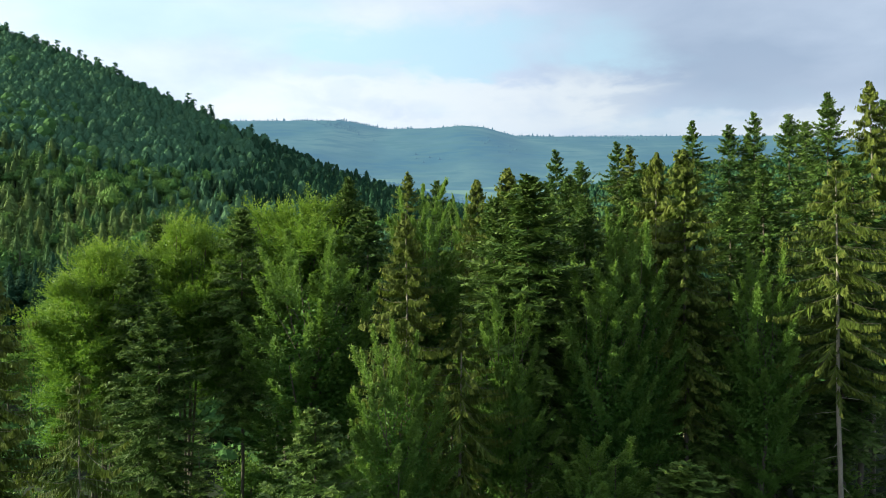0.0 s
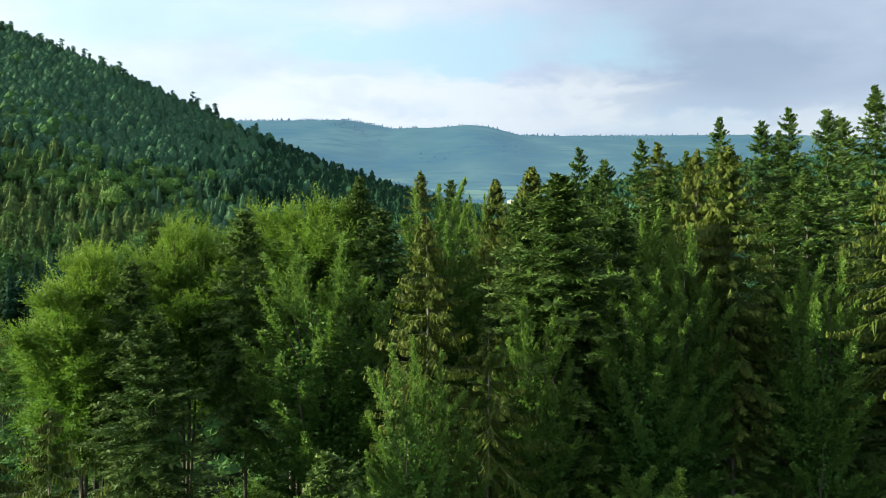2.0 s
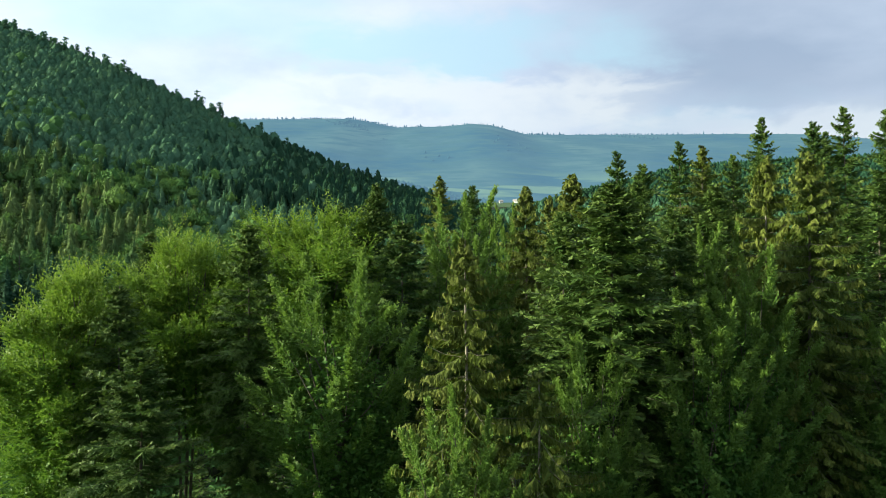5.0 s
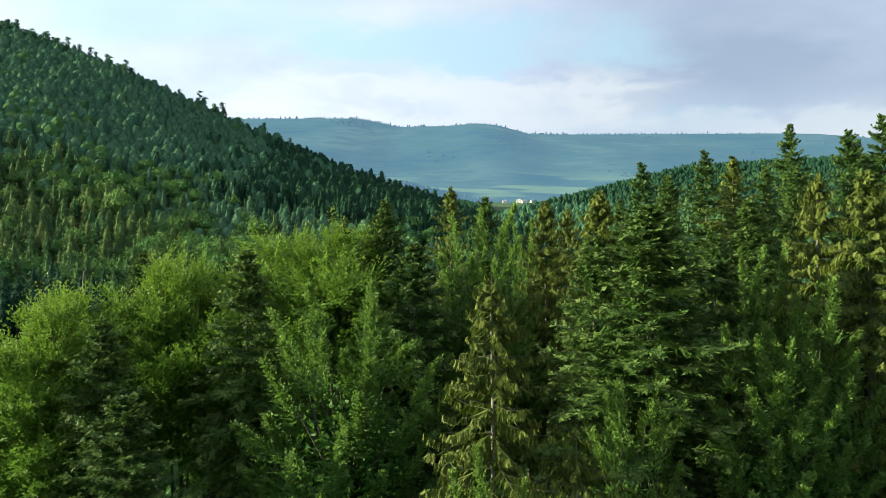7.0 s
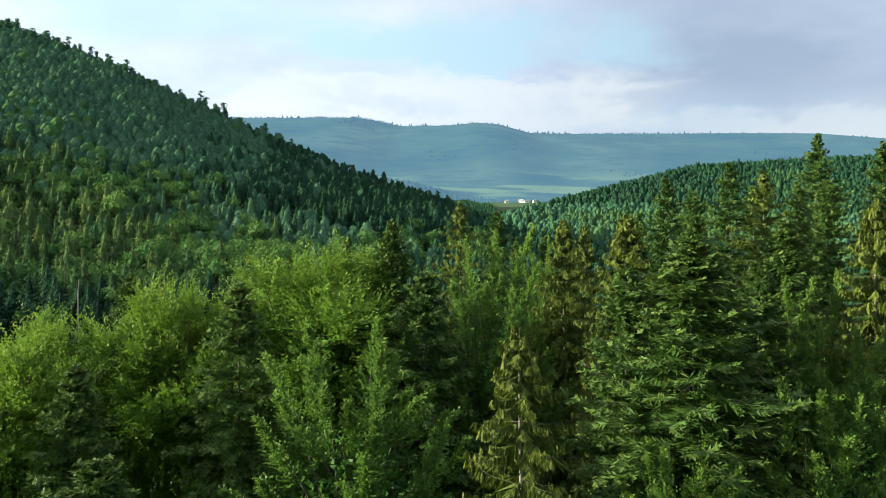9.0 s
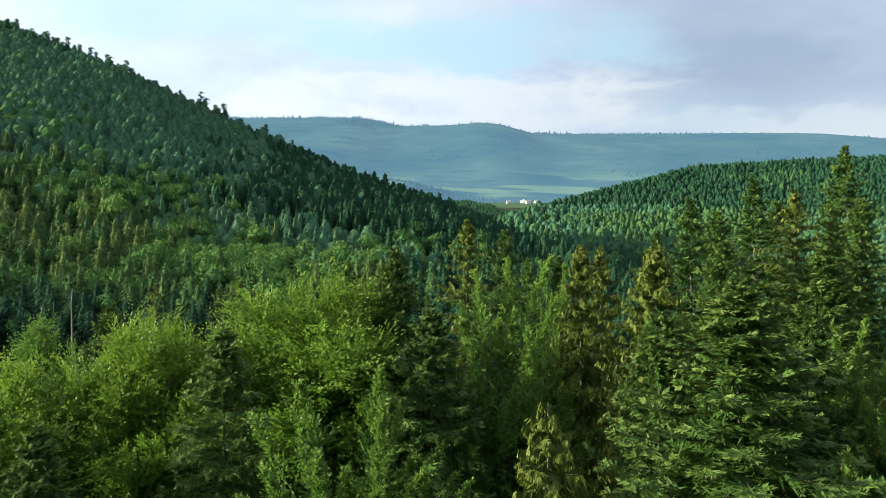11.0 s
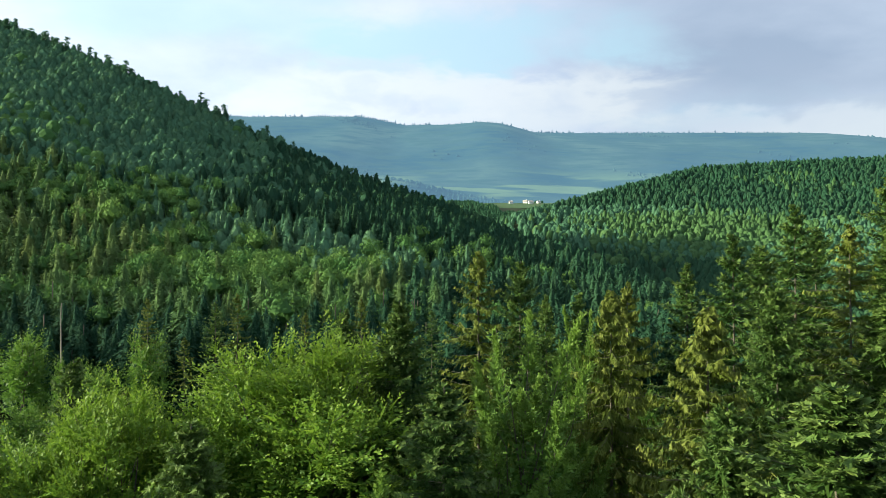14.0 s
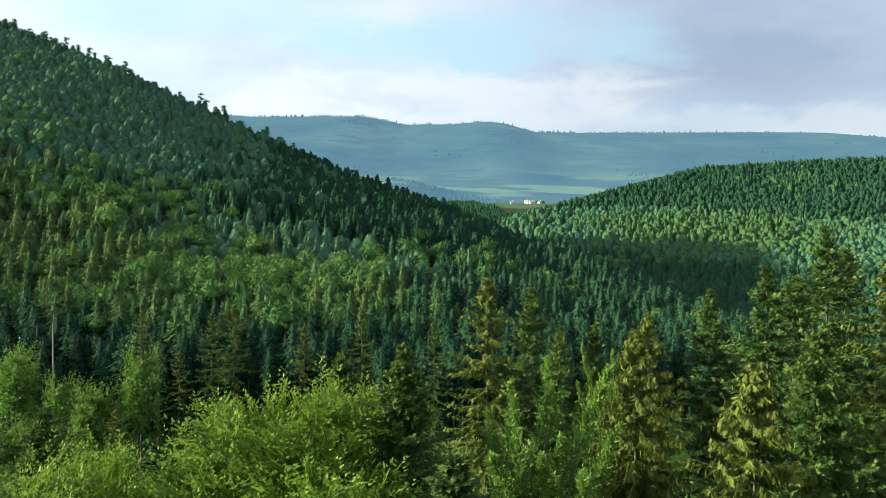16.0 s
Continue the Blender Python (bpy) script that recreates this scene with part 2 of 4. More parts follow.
def part(name, me, parent, label=""):
    ob = new(name, me)
    ob.parent = parent
    return tagged(ob, label) if label else ob


def crooked_trunk(rng, height, base_r, top_r=0.02, lean=0.15):
    z = np.linspace(0, height, 12)
    p = np.stack([np.cumsum(rng.normal(0, lean * 0.3, 12)), np.cumsum(rng.normal(0, lean * 0.3, 12)), z], axis=1)
    p[:, :2] -= p[-1, :2] * (z / height)[:, None]
    r = top_r + (base_r - top_r) * (1 - z / height) ** 0.8
    r[0] *= 1.35
    return p, r


def along(p, z):
    return np.stack([np.interp(z, p[:, 2], p[:, 0]), np.interp(z, p[:, 2], p[:, 1]), np.asarray(z, float)], axis=-1)


def conifer(seed, height, crown, radius, droop, bark, needles, name, sparse=1.0, lift=0.5, girth=0.2, blunt=0.8, uneven=0.2, detail=1.0):
    """A conifer from whorls of boughs, each a fan of needle sprigs. droop: how far the sprigs hang (0 flat, 1 hanging)."""
    rng = np.random.default_rng(seed)
    tp, tr = crooked_trunk(rng, height, girth, 0.015)
    bough_v, bough_f, tips, stems = [], [], [], []
    n0 = 0
    z = height - 0.25
    turn = 0.0
    while z > height - crown:
        t = (height - z) / crown
        prof = min(1.0, (t * 2.5) ** blunt) * (1.0 if t < 0.75 else 1.0 - (t - 0.75) * 1.1)
        count = (rng.integers(6, 8) if droop < 0.4 else rng.integers(4, 6)) if t > 0.05 else 5
        turn += rng.uniform(0.3, 1.2)
        for k in range(int(count * sparse + 0.5)):
            az = turn + 2 * np.pi * k / max(1, int(count * sparse + 0.5)) + rng.normal(0, 0.22)
            r = max(0.18, radius * prof * (1 + rng.normal(0, uneven * min(1.0, 0.35 + 3 * t))))
            el = lift * (1 - t) ** 1.5 - 0.10 - 0.22 * t + rng.normal(0, 0.1 + 0.1 * droop)
            out = np.array([math.cos(az), math.sin(az), 0.0]); side = np.array([-out[1], out[0], 0.0])
            s = np.linspace(0, 1, 7)
            start = along(tp, z + rng.uniform(-0.15, 0.15) * (1 + 1.5 * droop))
            sag = 0.28 * droop + 0.10
            axis = start + out * (r * s)[:, None] + np.array([0, 0, 1.0]) * (r * (math.tan(el) * s - sag * s ** 1.5 + 0.22 * sag / 0.3 * s ** 4))[:, None]
            stems.append(tube(axis[[0, 3, 6]], np.array([0.028, 0.016, 0.005]) * (0.16 + 0.16 * r), 3))
            m = max(4, int((5.8 + 4.9 * r) * detail * (1 + droop) * (0.85 if detail > 0.7 else 1.0)))
            sp = np.repeat(np.linspace(0.14, 0.98, m), 2) + rng.normal(0, 0.045, 2 * m)
            sp = np.clip(sp, 0.1, 1.0)
            sgn = np.tile([1.0, -1.0], m)
            base = np.stack([np.interp(sp, s, axis[:, i]) for i in range(3)], axis=1)
            tan = unit(np.stack([np.interp(sp, s, np.gradient(axis[:, i])) for i in range(3)], axis=1))
            reach = (0.24 * r * (1 - 0.75 * sp) + 0.19) * rng.uniform(0.7, 1.25, 2 * m)
            down = np.zeros((2 * m, 3)); down[:, 2] = -droop * rng.uniform(0.6, 1.5, 2 * m) + rng.normal(0.04, 0.16, 2 * m)
            D = unit(tan * (0.62 - 0.45 * droop) + side * (sgn * (0.85 - 0.72 * droop))[:, None] + down * (1 + 1.2 * droop) + rng.normal(0, 0.16, (2 * m, 3)))
            flat = unit(np.cross(D, rng.normal(0, 0.45, (2 * m, 3)) + np.array([0, 0, 1.0]) + out * 1.1 * droop))
            # paler bough ends: fresh growth, with highlights on the tips painted in
            fresh = np.clip((sp - 0.5) * 1.1, 0, 1) * rng.uniform(0.2, 1.0, 2 * m)
            reach = np.where(droop > 0.4, reach * 0.42 + 0.10, reach)
            w = (0.085 + 0.055 * rng.random(2 * m)) * (1 - 0.72 * droop) * (1 + 1.3 * (1 - detail))
            fine = detail > 0.7
            sets = [(base, D, flat, reach * (0.85 if fine else 1.0), w * (0.48 if fine else 1.0), fresh * (0.6 if fine else 1.0))]
            for at, q, ln in ((0.12, 1, 0.27), (0.18, -1, 0.27), (0.36, 1, 0.24), (0.42, -1, 0.24), (0.58, 1, 0.2), (0.64, -1, 0.2), (0.80, 1, 0.15), (0.84, -1, 0.15)) if fine else ((0.22, 1, 0.5), (0.22, -1, 0.5)):
                d2 = unit(D * 0.75 + flat * q * (0.75 - 0.4 * droop) + down * (0.3 + 0.6 * droop) + rng.normal(0, 0.14, (2 * m, 3)))
                f2 = unit(np.cross(d2, np.cross(flat, D) + rng.normal(0, 0.4, (2 * m, 3))))
                sets.append((base + D * (reach * at)[:, None], d2, f2, np.minimum(reach, 0.75) * ln + (0.09 if fine else 0.05), w * 0.85, fresh * 1.1))
            n_in = 12 if detail > 0.6 else 6
            inner = rng.uniform(0.05, 0.55, n_in)
            at = np.stack([np.interp(inner, s, axis[:, i]) for i in range(3)], axis=1) - np.array([0, 0, 0.04])
            lean = side * rng.uniform(-0.9, 0.9, n_in)[:, None] + rng.normal(0, 0.15, (n_in, 3))
            sets.append((at, out * 0.7 + lean - np.array([0, 0, 0.15 + 0.7 * droop]), side + rng.normal(0, 0.35, (n_in, 3)), 0.22 * r + 0.22, (0.13 - 0.04 * droop) * (0.6 + 0.2 * r), np.zeros(n_in)))
            for P, DD, SS, ln, ww, fr in sets:
                v, f, tv = blades(P, DD, SS, ln, ww, 0.2, np.clip(fr, 0, 1))
                bough_v.append(v); bough_f.append(f + n0); tips.append(tv); n0 += len(v)
        z -= rng.uniform(0.34, 0.52) * (1.0 + 0.35 * t) / max(sparse, 0.6) ** 0.4 * (1.25 - 0.25 * detail) * min(1.0, 0.42 + 2.4 * t) * (1.0 if droop < 0.4 else 0.72)
    tree = new(name)
    part("trunk", mesh_of("trunk", *tube(tp, tr, 8), mat=bark, smooth=True), tree)
    # dead branches on the bare trunk
    for zz in np.arange(max(2.5, height - crown - 5), height - crown + 0.6, 0.8 if detail > 0.7 else 2.5):
        az = rng.uniform(0, 6.28); ln = rng.uniform(0.4, 1.6)
        o = np.array([math.cos(az), math.sin(az), rng.uniform(-0.35, 0.05)])
        p0 = along(tp, zz)
        part("dead_branch", mesh_of("dead_branch", *tube(np.stack([p0, p0 + o * ln * 0.5, p0 + o * ln + [0, 0, -0.06]]), [0.022, 0.014, 0.004], 4), mat=bark), tree)
    tagged(part("bough_wood", mesh_of("bough_wood", *joined(stems), mat=BARK), tree), kind="stuff")
    v = np.concatenate(bough_v)
    part("crown", mesh_of("crown", v, np.concatenate(bough_f), mat=needles, attrs={"tip": np.concatenate(tips)}), tree)
    tree["span"] = (height, radius)
    return tree


def broadleaf(seed, height, crown, radius, leaves, bark, name, upright=0.5, plumes=60, sprays=2400, leaf=0.14, stems=3, girth=0.16, per=24, square=2.4, arch=0.15, limbs_shown=22, loose=1.0, long=1.0):
    """A leafy tree: forked trunk, limbs to plumes all over the crown, each plume a fan of leafy sprays."""
    rng = np.random.default_rng(seed)
    q = (radius / 3.6) ** 0.5
    k = np.arange(plumes) + 0.5
    uz = 1 - 1.72 * k / plumes
    az = k * 2.39996 + rng.normal(0, 0.2, plumes)
    flat = np.sqrt(np.maximum(1 - uz ** 2, 0))
    s = (flat ** square + np.abs(uz) ** square) ** (-1 / square) * rng.uniform(0.68, 1.08, plumes)
    s = s * (1 + 0.13 * np.sin(az * 3 + seed) * np.sin(uz * 5 + seed * 2.0))
    zc = height - crown * 0.46
    half = np.where(uz > 0, crown * 0.46 - 0.35, crown * 0.54)
    spot = np.stack([radius * 0.9 * s * flat * np.cos(az), radius * 0.9 * s * flat * np.sin(az), zc + half * s * uz], axis=1)
    spot[:, 2] = np.minimum(spot[:, 2], height - 0.3)
    n = unit(np.stack([flat * np.cos(az) / radius, flat * np.sin(az) / radius, uz / half], axis=1))
    up = np.array([0, 0, 1.0])
    axis = unit(n * 0.9 + up * (upright * (0.45 + 0.55 * np.clip(uz + 0.5, 0, 1)))[:, None] + rng.normal(0, 0.18, (plumes, 3)))
    root = spot - axis * (1.45 * q * rng.uniform(0.8, 1.25, plumes))[:, None]
    tp, tr = crooked_trunk(rng, height - crown * 0.4, girth, 0.05, 0.4)
    limbs = []
    for c, a in zip(root, axis):
        z0 = max(1.5, min(c[2] - rng.uniform(1.5, 5.0), tp[-1, 2] - rng.uniform(0.2, 4.0)))
        p0 = along(tp, z0)
        mid = p0 * 0.45 + c * 0.55 + rng.normal(0, 0.25, 3) + [0, 0, -0.3]
        limbs.append(tube(np.stack([p0, p0 * 0.7 + mid * 0.3 + [0, 0, 0.2], mid, c, c + a * 1.1]), np.array([0.05, 0.042, 0.028, 0.015, 0.004]) * q, 5))
    for k in range(stems - 1):
        az = rng.uniform(0, 6.28)
        e = root[rng.integers(0, plumes)]
        limbs.insert(0, tube(np.stack([[0.25 * math.cos(az), 0.25 * math.sin(az), 0], e * [0.3, 0.3, 0] + [0, 0, e[2] * 0.45], e * [0.65, 0.65, 0.8], e]), [0.10, 0.085, 0.06, 0.02], 6))
    # sprays fanning out of the plumes
    w = rng.integers(0, plumes, sprays)
    spread = rng.uniform(0.25, 0.45, plumes) * loose
    sd = unit(axis[w] + rng.normal(0, 1, (sprays, 3)) * spread[w][:, None])
    sl = np.clip(rng.lognormal(0.18, 0.3, sprays), 0.6, 2.3) * q * long
    sl = sl * np.interp((sd * axis[w]).sum(axis=1), (0.7, 1.0), (0.6, 1.2))
    lead = rng.random(sprays) < (0.28 if upright > 0.8 else 0.07)
    sd = np.where(lead[:, None], unit(axis[w] + up * upright * 0.3 + rng.normal(0, 0.13, (sprays, 3))), sd)
    sl = np.where(lead, sl * (1.15 + 0.35 * upright), sl)
    base = root[w] + sd * (rng.uniform(0.0, 0.8, sprays) * q)[:, None] + rng.normal(0, 0.22, (sprays, 3)) * q
    rise = np.zeros(sprays)
    if upright > 0.8:
        rise = rng.random(sprays) ** 0.85
        lean = unit(n * np.interp(uz, (-0.5, 0.9), (1.15, 0.42))[:, None] + up + rng.normal(0, 0.13, (plumes, 3)))
        tall = rng.uniform(1.7, 2.9, plumes) * q * long
        away = rng.normal(0, 1, (sprays, 3))
        sd = unit(lean[w] * 0.9 + unit(away) * np.interp(rise, (0, 1), (0.75, 0.3))[:, None])
        sl = np.interp(rise, (0, 1), (0.72, 0.30)) * rng.uniform(0.7, 1.25, sprays) * q
        base = spot[w] + lean[w] * ((rise * 1.15 - 0.85) * tall[w])[:, None] + away * (0.10 * (1 - rise) * q)[:, None]
    stem_pieces = [tube(np.stack([base[i], base[i] + sd[i] * sl[i] * 0.7]), [0.009, 0.003], 3) for i in range(0, sprays, 10)]
    m = sprays * per
    k = np.arange(m) // per
    f = np.clip(np.tile(np.linspace(0.04, 1.0, per), sprays) + rng.normal(0, 0.03, m), 0, 1.03)
    ref = unit(n[w] * 0.7 + up * 0.55 + rng.normal(0, 0.25, (sprays, 3)))
    side = unit(np.cross(sd, ref))
    sgn = np.where(np.arange(m) % 2 == 0, 1.0, -1.0)
    fan = rng.random(m) ** 1.6 * 0.20 / long * (1 - f) ** 0.8 * sl[k]
    P = base[k] + sd[k] * (sl[k] * f)[:, None] + side[k] * (sgn * fan)[:, None] - up * (arch * sl[k] * f ** 2)[:, None] + rng.normal(0, 0.03, (m, 3))
    D = unit(sd[k] * (0.6 + 0.5 * f ** 2)[:, None] + side[k] * (sgn * 0.75)[:, None] - up * (arch * f)[:, None] + rng.normal(0, 0.17, (m, 3)))
    S = unit(np.cross(D, ref[k] + rng.normal(0, 0.26, (m, 3))))
    ln = leaf * rng.uniform(0.7, 1.3, m) * (1.15 - 0.5 * f ** 2)
    # besides fresh growth, upper leaves lighten: light on the crown's top, painted
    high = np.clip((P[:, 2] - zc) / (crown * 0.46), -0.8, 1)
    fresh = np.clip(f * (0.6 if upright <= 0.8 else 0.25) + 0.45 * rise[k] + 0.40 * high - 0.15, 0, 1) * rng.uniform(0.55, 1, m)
    v, t3, tv = blades(P, D, S, ln, ln * 0.68, 0.12, fresh)
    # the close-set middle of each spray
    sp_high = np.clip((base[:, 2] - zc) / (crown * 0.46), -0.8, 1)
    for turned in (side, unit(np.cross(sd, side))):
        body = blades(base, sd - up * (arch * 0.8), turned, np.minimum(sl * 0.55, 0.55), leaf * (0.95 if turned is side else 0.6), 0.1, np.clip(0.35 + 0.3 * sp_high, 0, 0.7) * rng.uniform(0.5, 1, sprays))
        v, t3 = joined([(v, t3), body[:2]])
        tv = np.concatenate([tv, body[2]])
    # larger leaves inside the crown, left at the dark base colour, stopping light
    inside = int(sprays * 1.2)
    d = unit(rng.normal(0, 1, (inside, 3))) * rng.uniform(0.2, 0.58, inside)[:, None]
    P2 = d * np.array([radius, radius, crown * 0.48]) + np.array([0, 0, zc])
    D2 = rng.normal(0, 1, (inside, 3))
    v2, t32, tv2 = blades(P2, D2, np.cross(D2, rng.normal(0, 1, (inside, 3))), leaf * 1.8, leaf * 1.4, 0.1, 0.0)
    v, t3 = joined([(v, t3), (v2, t32)])
    tree = new(name)
    part("trunk", mesh_of("trunk", *tube(tp, tr, 8), mat=bark, smooth=True), tree)
    for lv, lf in limbs[:limbs_shown]:
        part("limb", mesh_of("limb", lv, lf, mat=bark, smooth=True), tree)
    tagged(part("twig_wood", mesh_of("twig_wood", *joined(stem_pieces), mat=bark), tree), kind="stuff")
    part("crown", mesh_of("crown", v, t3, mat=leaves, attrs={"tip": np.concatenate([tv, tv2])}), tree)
    tree["span"] = (height, radius)
    return tree


# ---- the lie of the land ----
CREST_X = (-900, -322, -223, -145, -75, -9, 20, 45, 65, 72, 110)
CREST_Y = (560, 485, 445, 425, 410, 395, 375, 345, 315, 295, 280)
CREST_Z = (300, 181, 139, 102, 70, 46, 32, 23, 11, 0, -10)


def land(x, y):
    """Height of the ground."""
    x, y = np.asarray(x, float), np.asarray(y, float)
    knoll = np.clip(0.13 * (x - 6), 0, 9) * np.clip((150 - y) / 60, 0, 1) - 3.0 * np.clip((y - 70) / 60, 0, 1)
    yc, zc = np.interp(x, CREST_X, CREST_Y), np.interp(x, CREST_X, CREST_Z)
    foot = 128 + 0.10 * np.clip(x + 100, -300, 300)
    s = np.clip((y - foot) / (yc - foot), 0, 1)
    left = -3 + (zc + 3) * s ** 1.05
    left = np.where(y > yc, zc - 0.45 * (y - yc), left)
    rise = np.interp(y, (250, 330, 420, 520, 625, 885, 1000, 1400), (-8, -6, 8, 32, 64, 165, 168, 120))
    right = np.minimum(rise, np.interp(x, (-100, 0, 120, 275, 450, 560, 900), (20, 52, 86, 131, 145, 153, 170)))
    edge = np.interp(y, (250, 350, 500, 700), (120, 95, 30, -80))
    m = np.clip((x - edge) / 90, 0, 1)
    right = -8 + (right + 8) * m * m * (3 - 2 * m)
    valley = np.interp(y, (150, 300, 600, 1000, 1175, 1260, 1400, 1900), (-8, -6, 30, 98, 124, 130, 105, 60))
    z = np.maximum(np.maximum(knoll * np.clip((260 - y) / 100, 0, 1) - 8 * np.clip((y - 160) / 100, 0, 1), left), np.maximum(right, valley))
    return z + 0.5 * np.sin(x * 0.11) * np.sin(y * 0.09 + 1)


def ground_sheet():
    u = np.linspace(-1, 1, 190)
    xs = 60 * np.sinh(4.5 * u)
    ys = np.concatenate([np.linspace(-2600, -60, 16), np.linspace(-40, 700, 125), np.linspace(715, 1900, 60)])
    X, Y = np.meshgrid(xs, ys)
    Z = land(X, Y)
    v = np.stack([X, Y, Z], axis=-1).reshape(-1, 3)
    w = len(xs)
    i, j = np.meshgrid(np.arange(len(ys) - 1), np.arange(w - 1), indexing="ij")
    a = (i * w + j).ravel()
    q = np.stack([a, a + 1, a + w + 1, a + w], axis=1)
    ob = new("ground", mesh_of("ground", v, q, mat=FLOOR, smooth=True))
    tagged(ob, "dark leaf-littered forest floor over hills and valley", "ground", kind="structure")


ground_sheet()


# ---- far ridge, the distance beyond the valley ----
def ridge_material(name="hazy_far_forest", dark=(0.014, 0.044, 0.054), light=(0.050, 0.086, 0.070)):
    """Distant slopes: stands of dark and light wood, felled strips, paler fields on the low ground; haze is put into
    the bluish colours.
    """
    m, N, L, out = material(name)
    coord = N.new("ShaderNodeTexCoord")
    tint = N.new("ShaderNodeAttribute"); tint.attribute_name = "tint"

    def patches(scale, detail, lo, hi, stretch=(1, 1, 1)):
        mp = N.new("ShaderNodeMapping"); mp.inputs["Scale"].default_value = stretch
        n = N.new("ShaderNodeTexNoise"); n.inputs["Scale"].default_value = scale; n.inputs["Detail"].default_value = detail
        f = N.new("ShaderNodeMapRange"); f.inputs["From Min"].default_value, f.inputs["From Max"].default_value = lo, hi
        L.new(coord.outputs["Object"], mp.inputs["Vector"]); L.new(mp.outputs[0], n.inputs["Vector"]); L.new(n.outputs["Fac"], f.inputs["Value"])
        return f.outputs[0], n.outputs["Fac"]

    stands, _ = patches(0.0035, 5, 0.38, 0.66)
    small, grain = patches(0.016, 4, 0.45, 0.62, (0.6, 1.6, 1))
    fields, _ = patches(0.006, 3, 0.50, 0.57, (0.45, 1.6, 1))
    col = mixed(N, L, stands, dark, light)
    col = mixed(N, L, small, col, (0.026, 0.058, 0.052))
    sep = N.new("ShaderNodeSeparateXYZ"); L.new(coord.outputs["Object"], sep.inputs[0])
    low = N.new("ShaderNodeMapRange")
    for k, v in enumerate((290.0, 225.0, 0.0, 0.85)):
        low.inputs[k + 1].default_value = v
    L.new(sep.outputs[2], low.inputs["Value"])
    both = N.new("ShaderNodeMath"); both.operation = "MULTIPLY"
    L.new(low.outputs[0], both.inputs[0]); L.new(fields, both.inputs[1])
    col = mixed(N, L, both.outputs[0], col, (0.105, 0.155, 0.078))
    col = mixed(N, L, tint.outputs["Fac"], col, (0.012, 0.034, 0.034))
    bsdf = N.new("ShaderNodeBsdfDiffuse")
    L.new(col, bsdf.inputs["Color"])
    bp = N.new("ShaderNodeBump"); bp.inputs["Strength"].default_value = 0.5; bp.inputs["Distance"].default_value = 12.0
    L.new(grain, bp.inputs["Height"]); L.new(bp.outputs[0], bsdf.inputs["Normal"])
    # haze added as a faint blue emission
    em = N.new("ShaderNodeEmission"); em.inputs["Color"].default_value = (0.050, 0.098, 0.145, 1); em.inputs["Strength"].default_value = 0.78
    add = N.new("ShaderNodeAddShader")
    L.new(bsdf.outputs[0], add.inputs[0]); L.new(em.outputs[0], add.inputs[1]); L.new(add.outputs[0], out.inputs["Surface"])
    return m


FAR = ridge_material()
RIDGE_Y = 2800.0


def far_top(a):
    """Slope of the line of sight to the far ridge, by direction."""
    return np.interp(a, (-1.5, -0.6, -0.326, -0.147, -0.08, -0.01, 0.03, 0.06, 0.11, 0.5, 0.64, 0.9, 1.6),
                     (0.26, 0.24, 0.212, 0.212, 0.198, 0.199, 0.203, 0.201, 0.187, 0.186, 0.176, 0.160, 0.15))


def far_land(x, y):
    a = (x + 5) / np.maximum(y - 25, 1)
    top = 32 + far_top(a * (y - 25) / (RIDGE_Y - 25)) * (RIDGE_Y - 25) - 4
    s = np.clip((y - 1350) / (RIDGE_Y - 1350), 0, 1)
    z = 110 + (top - 110) * (0.55 * s + 0.45 * s * s * (3 - 2 * s))
    z = z + 40 * np.sin(x * 0.0031 + y * 0.004) * np.sin(x * 0.0017 - 1) * s * (1 - s) * 4 * 0.5
    z = z + 42 * np.exp(-((x + 165) / 120) ** 2 - ((y - 1590) / 95) ** 2)
    return np.where(y > RIDGE_Y, top - 0.35 * (y - RIDGE_Y), z)


def far_ridge():
    xs, ys = np.linspace(-3400, 3400, 200), np.concatenate([np.linspace(1300, 2800, 50), np.linspace(2850, 3300, 6)])
    X, Y = np.meshgrid(xs, ys)
    v = np.stack([X, Y, far_land(X, Y)], axis=-1).reshape(-1, 3)
    w = len(xs)
    i, j = np.meshgrid(np.arange(len(ys) - 1), np.arange(w - 1), indexing="ij")
    a = (i * w + j).ravel()
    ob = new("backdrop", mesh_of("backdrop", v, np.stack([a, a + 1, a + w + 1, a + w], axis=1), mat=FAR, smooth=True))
    tagged(ob, "long wooded ridge beyond the valley, haze put into its blue-green", "hills", kind="structure")


far_ridge()


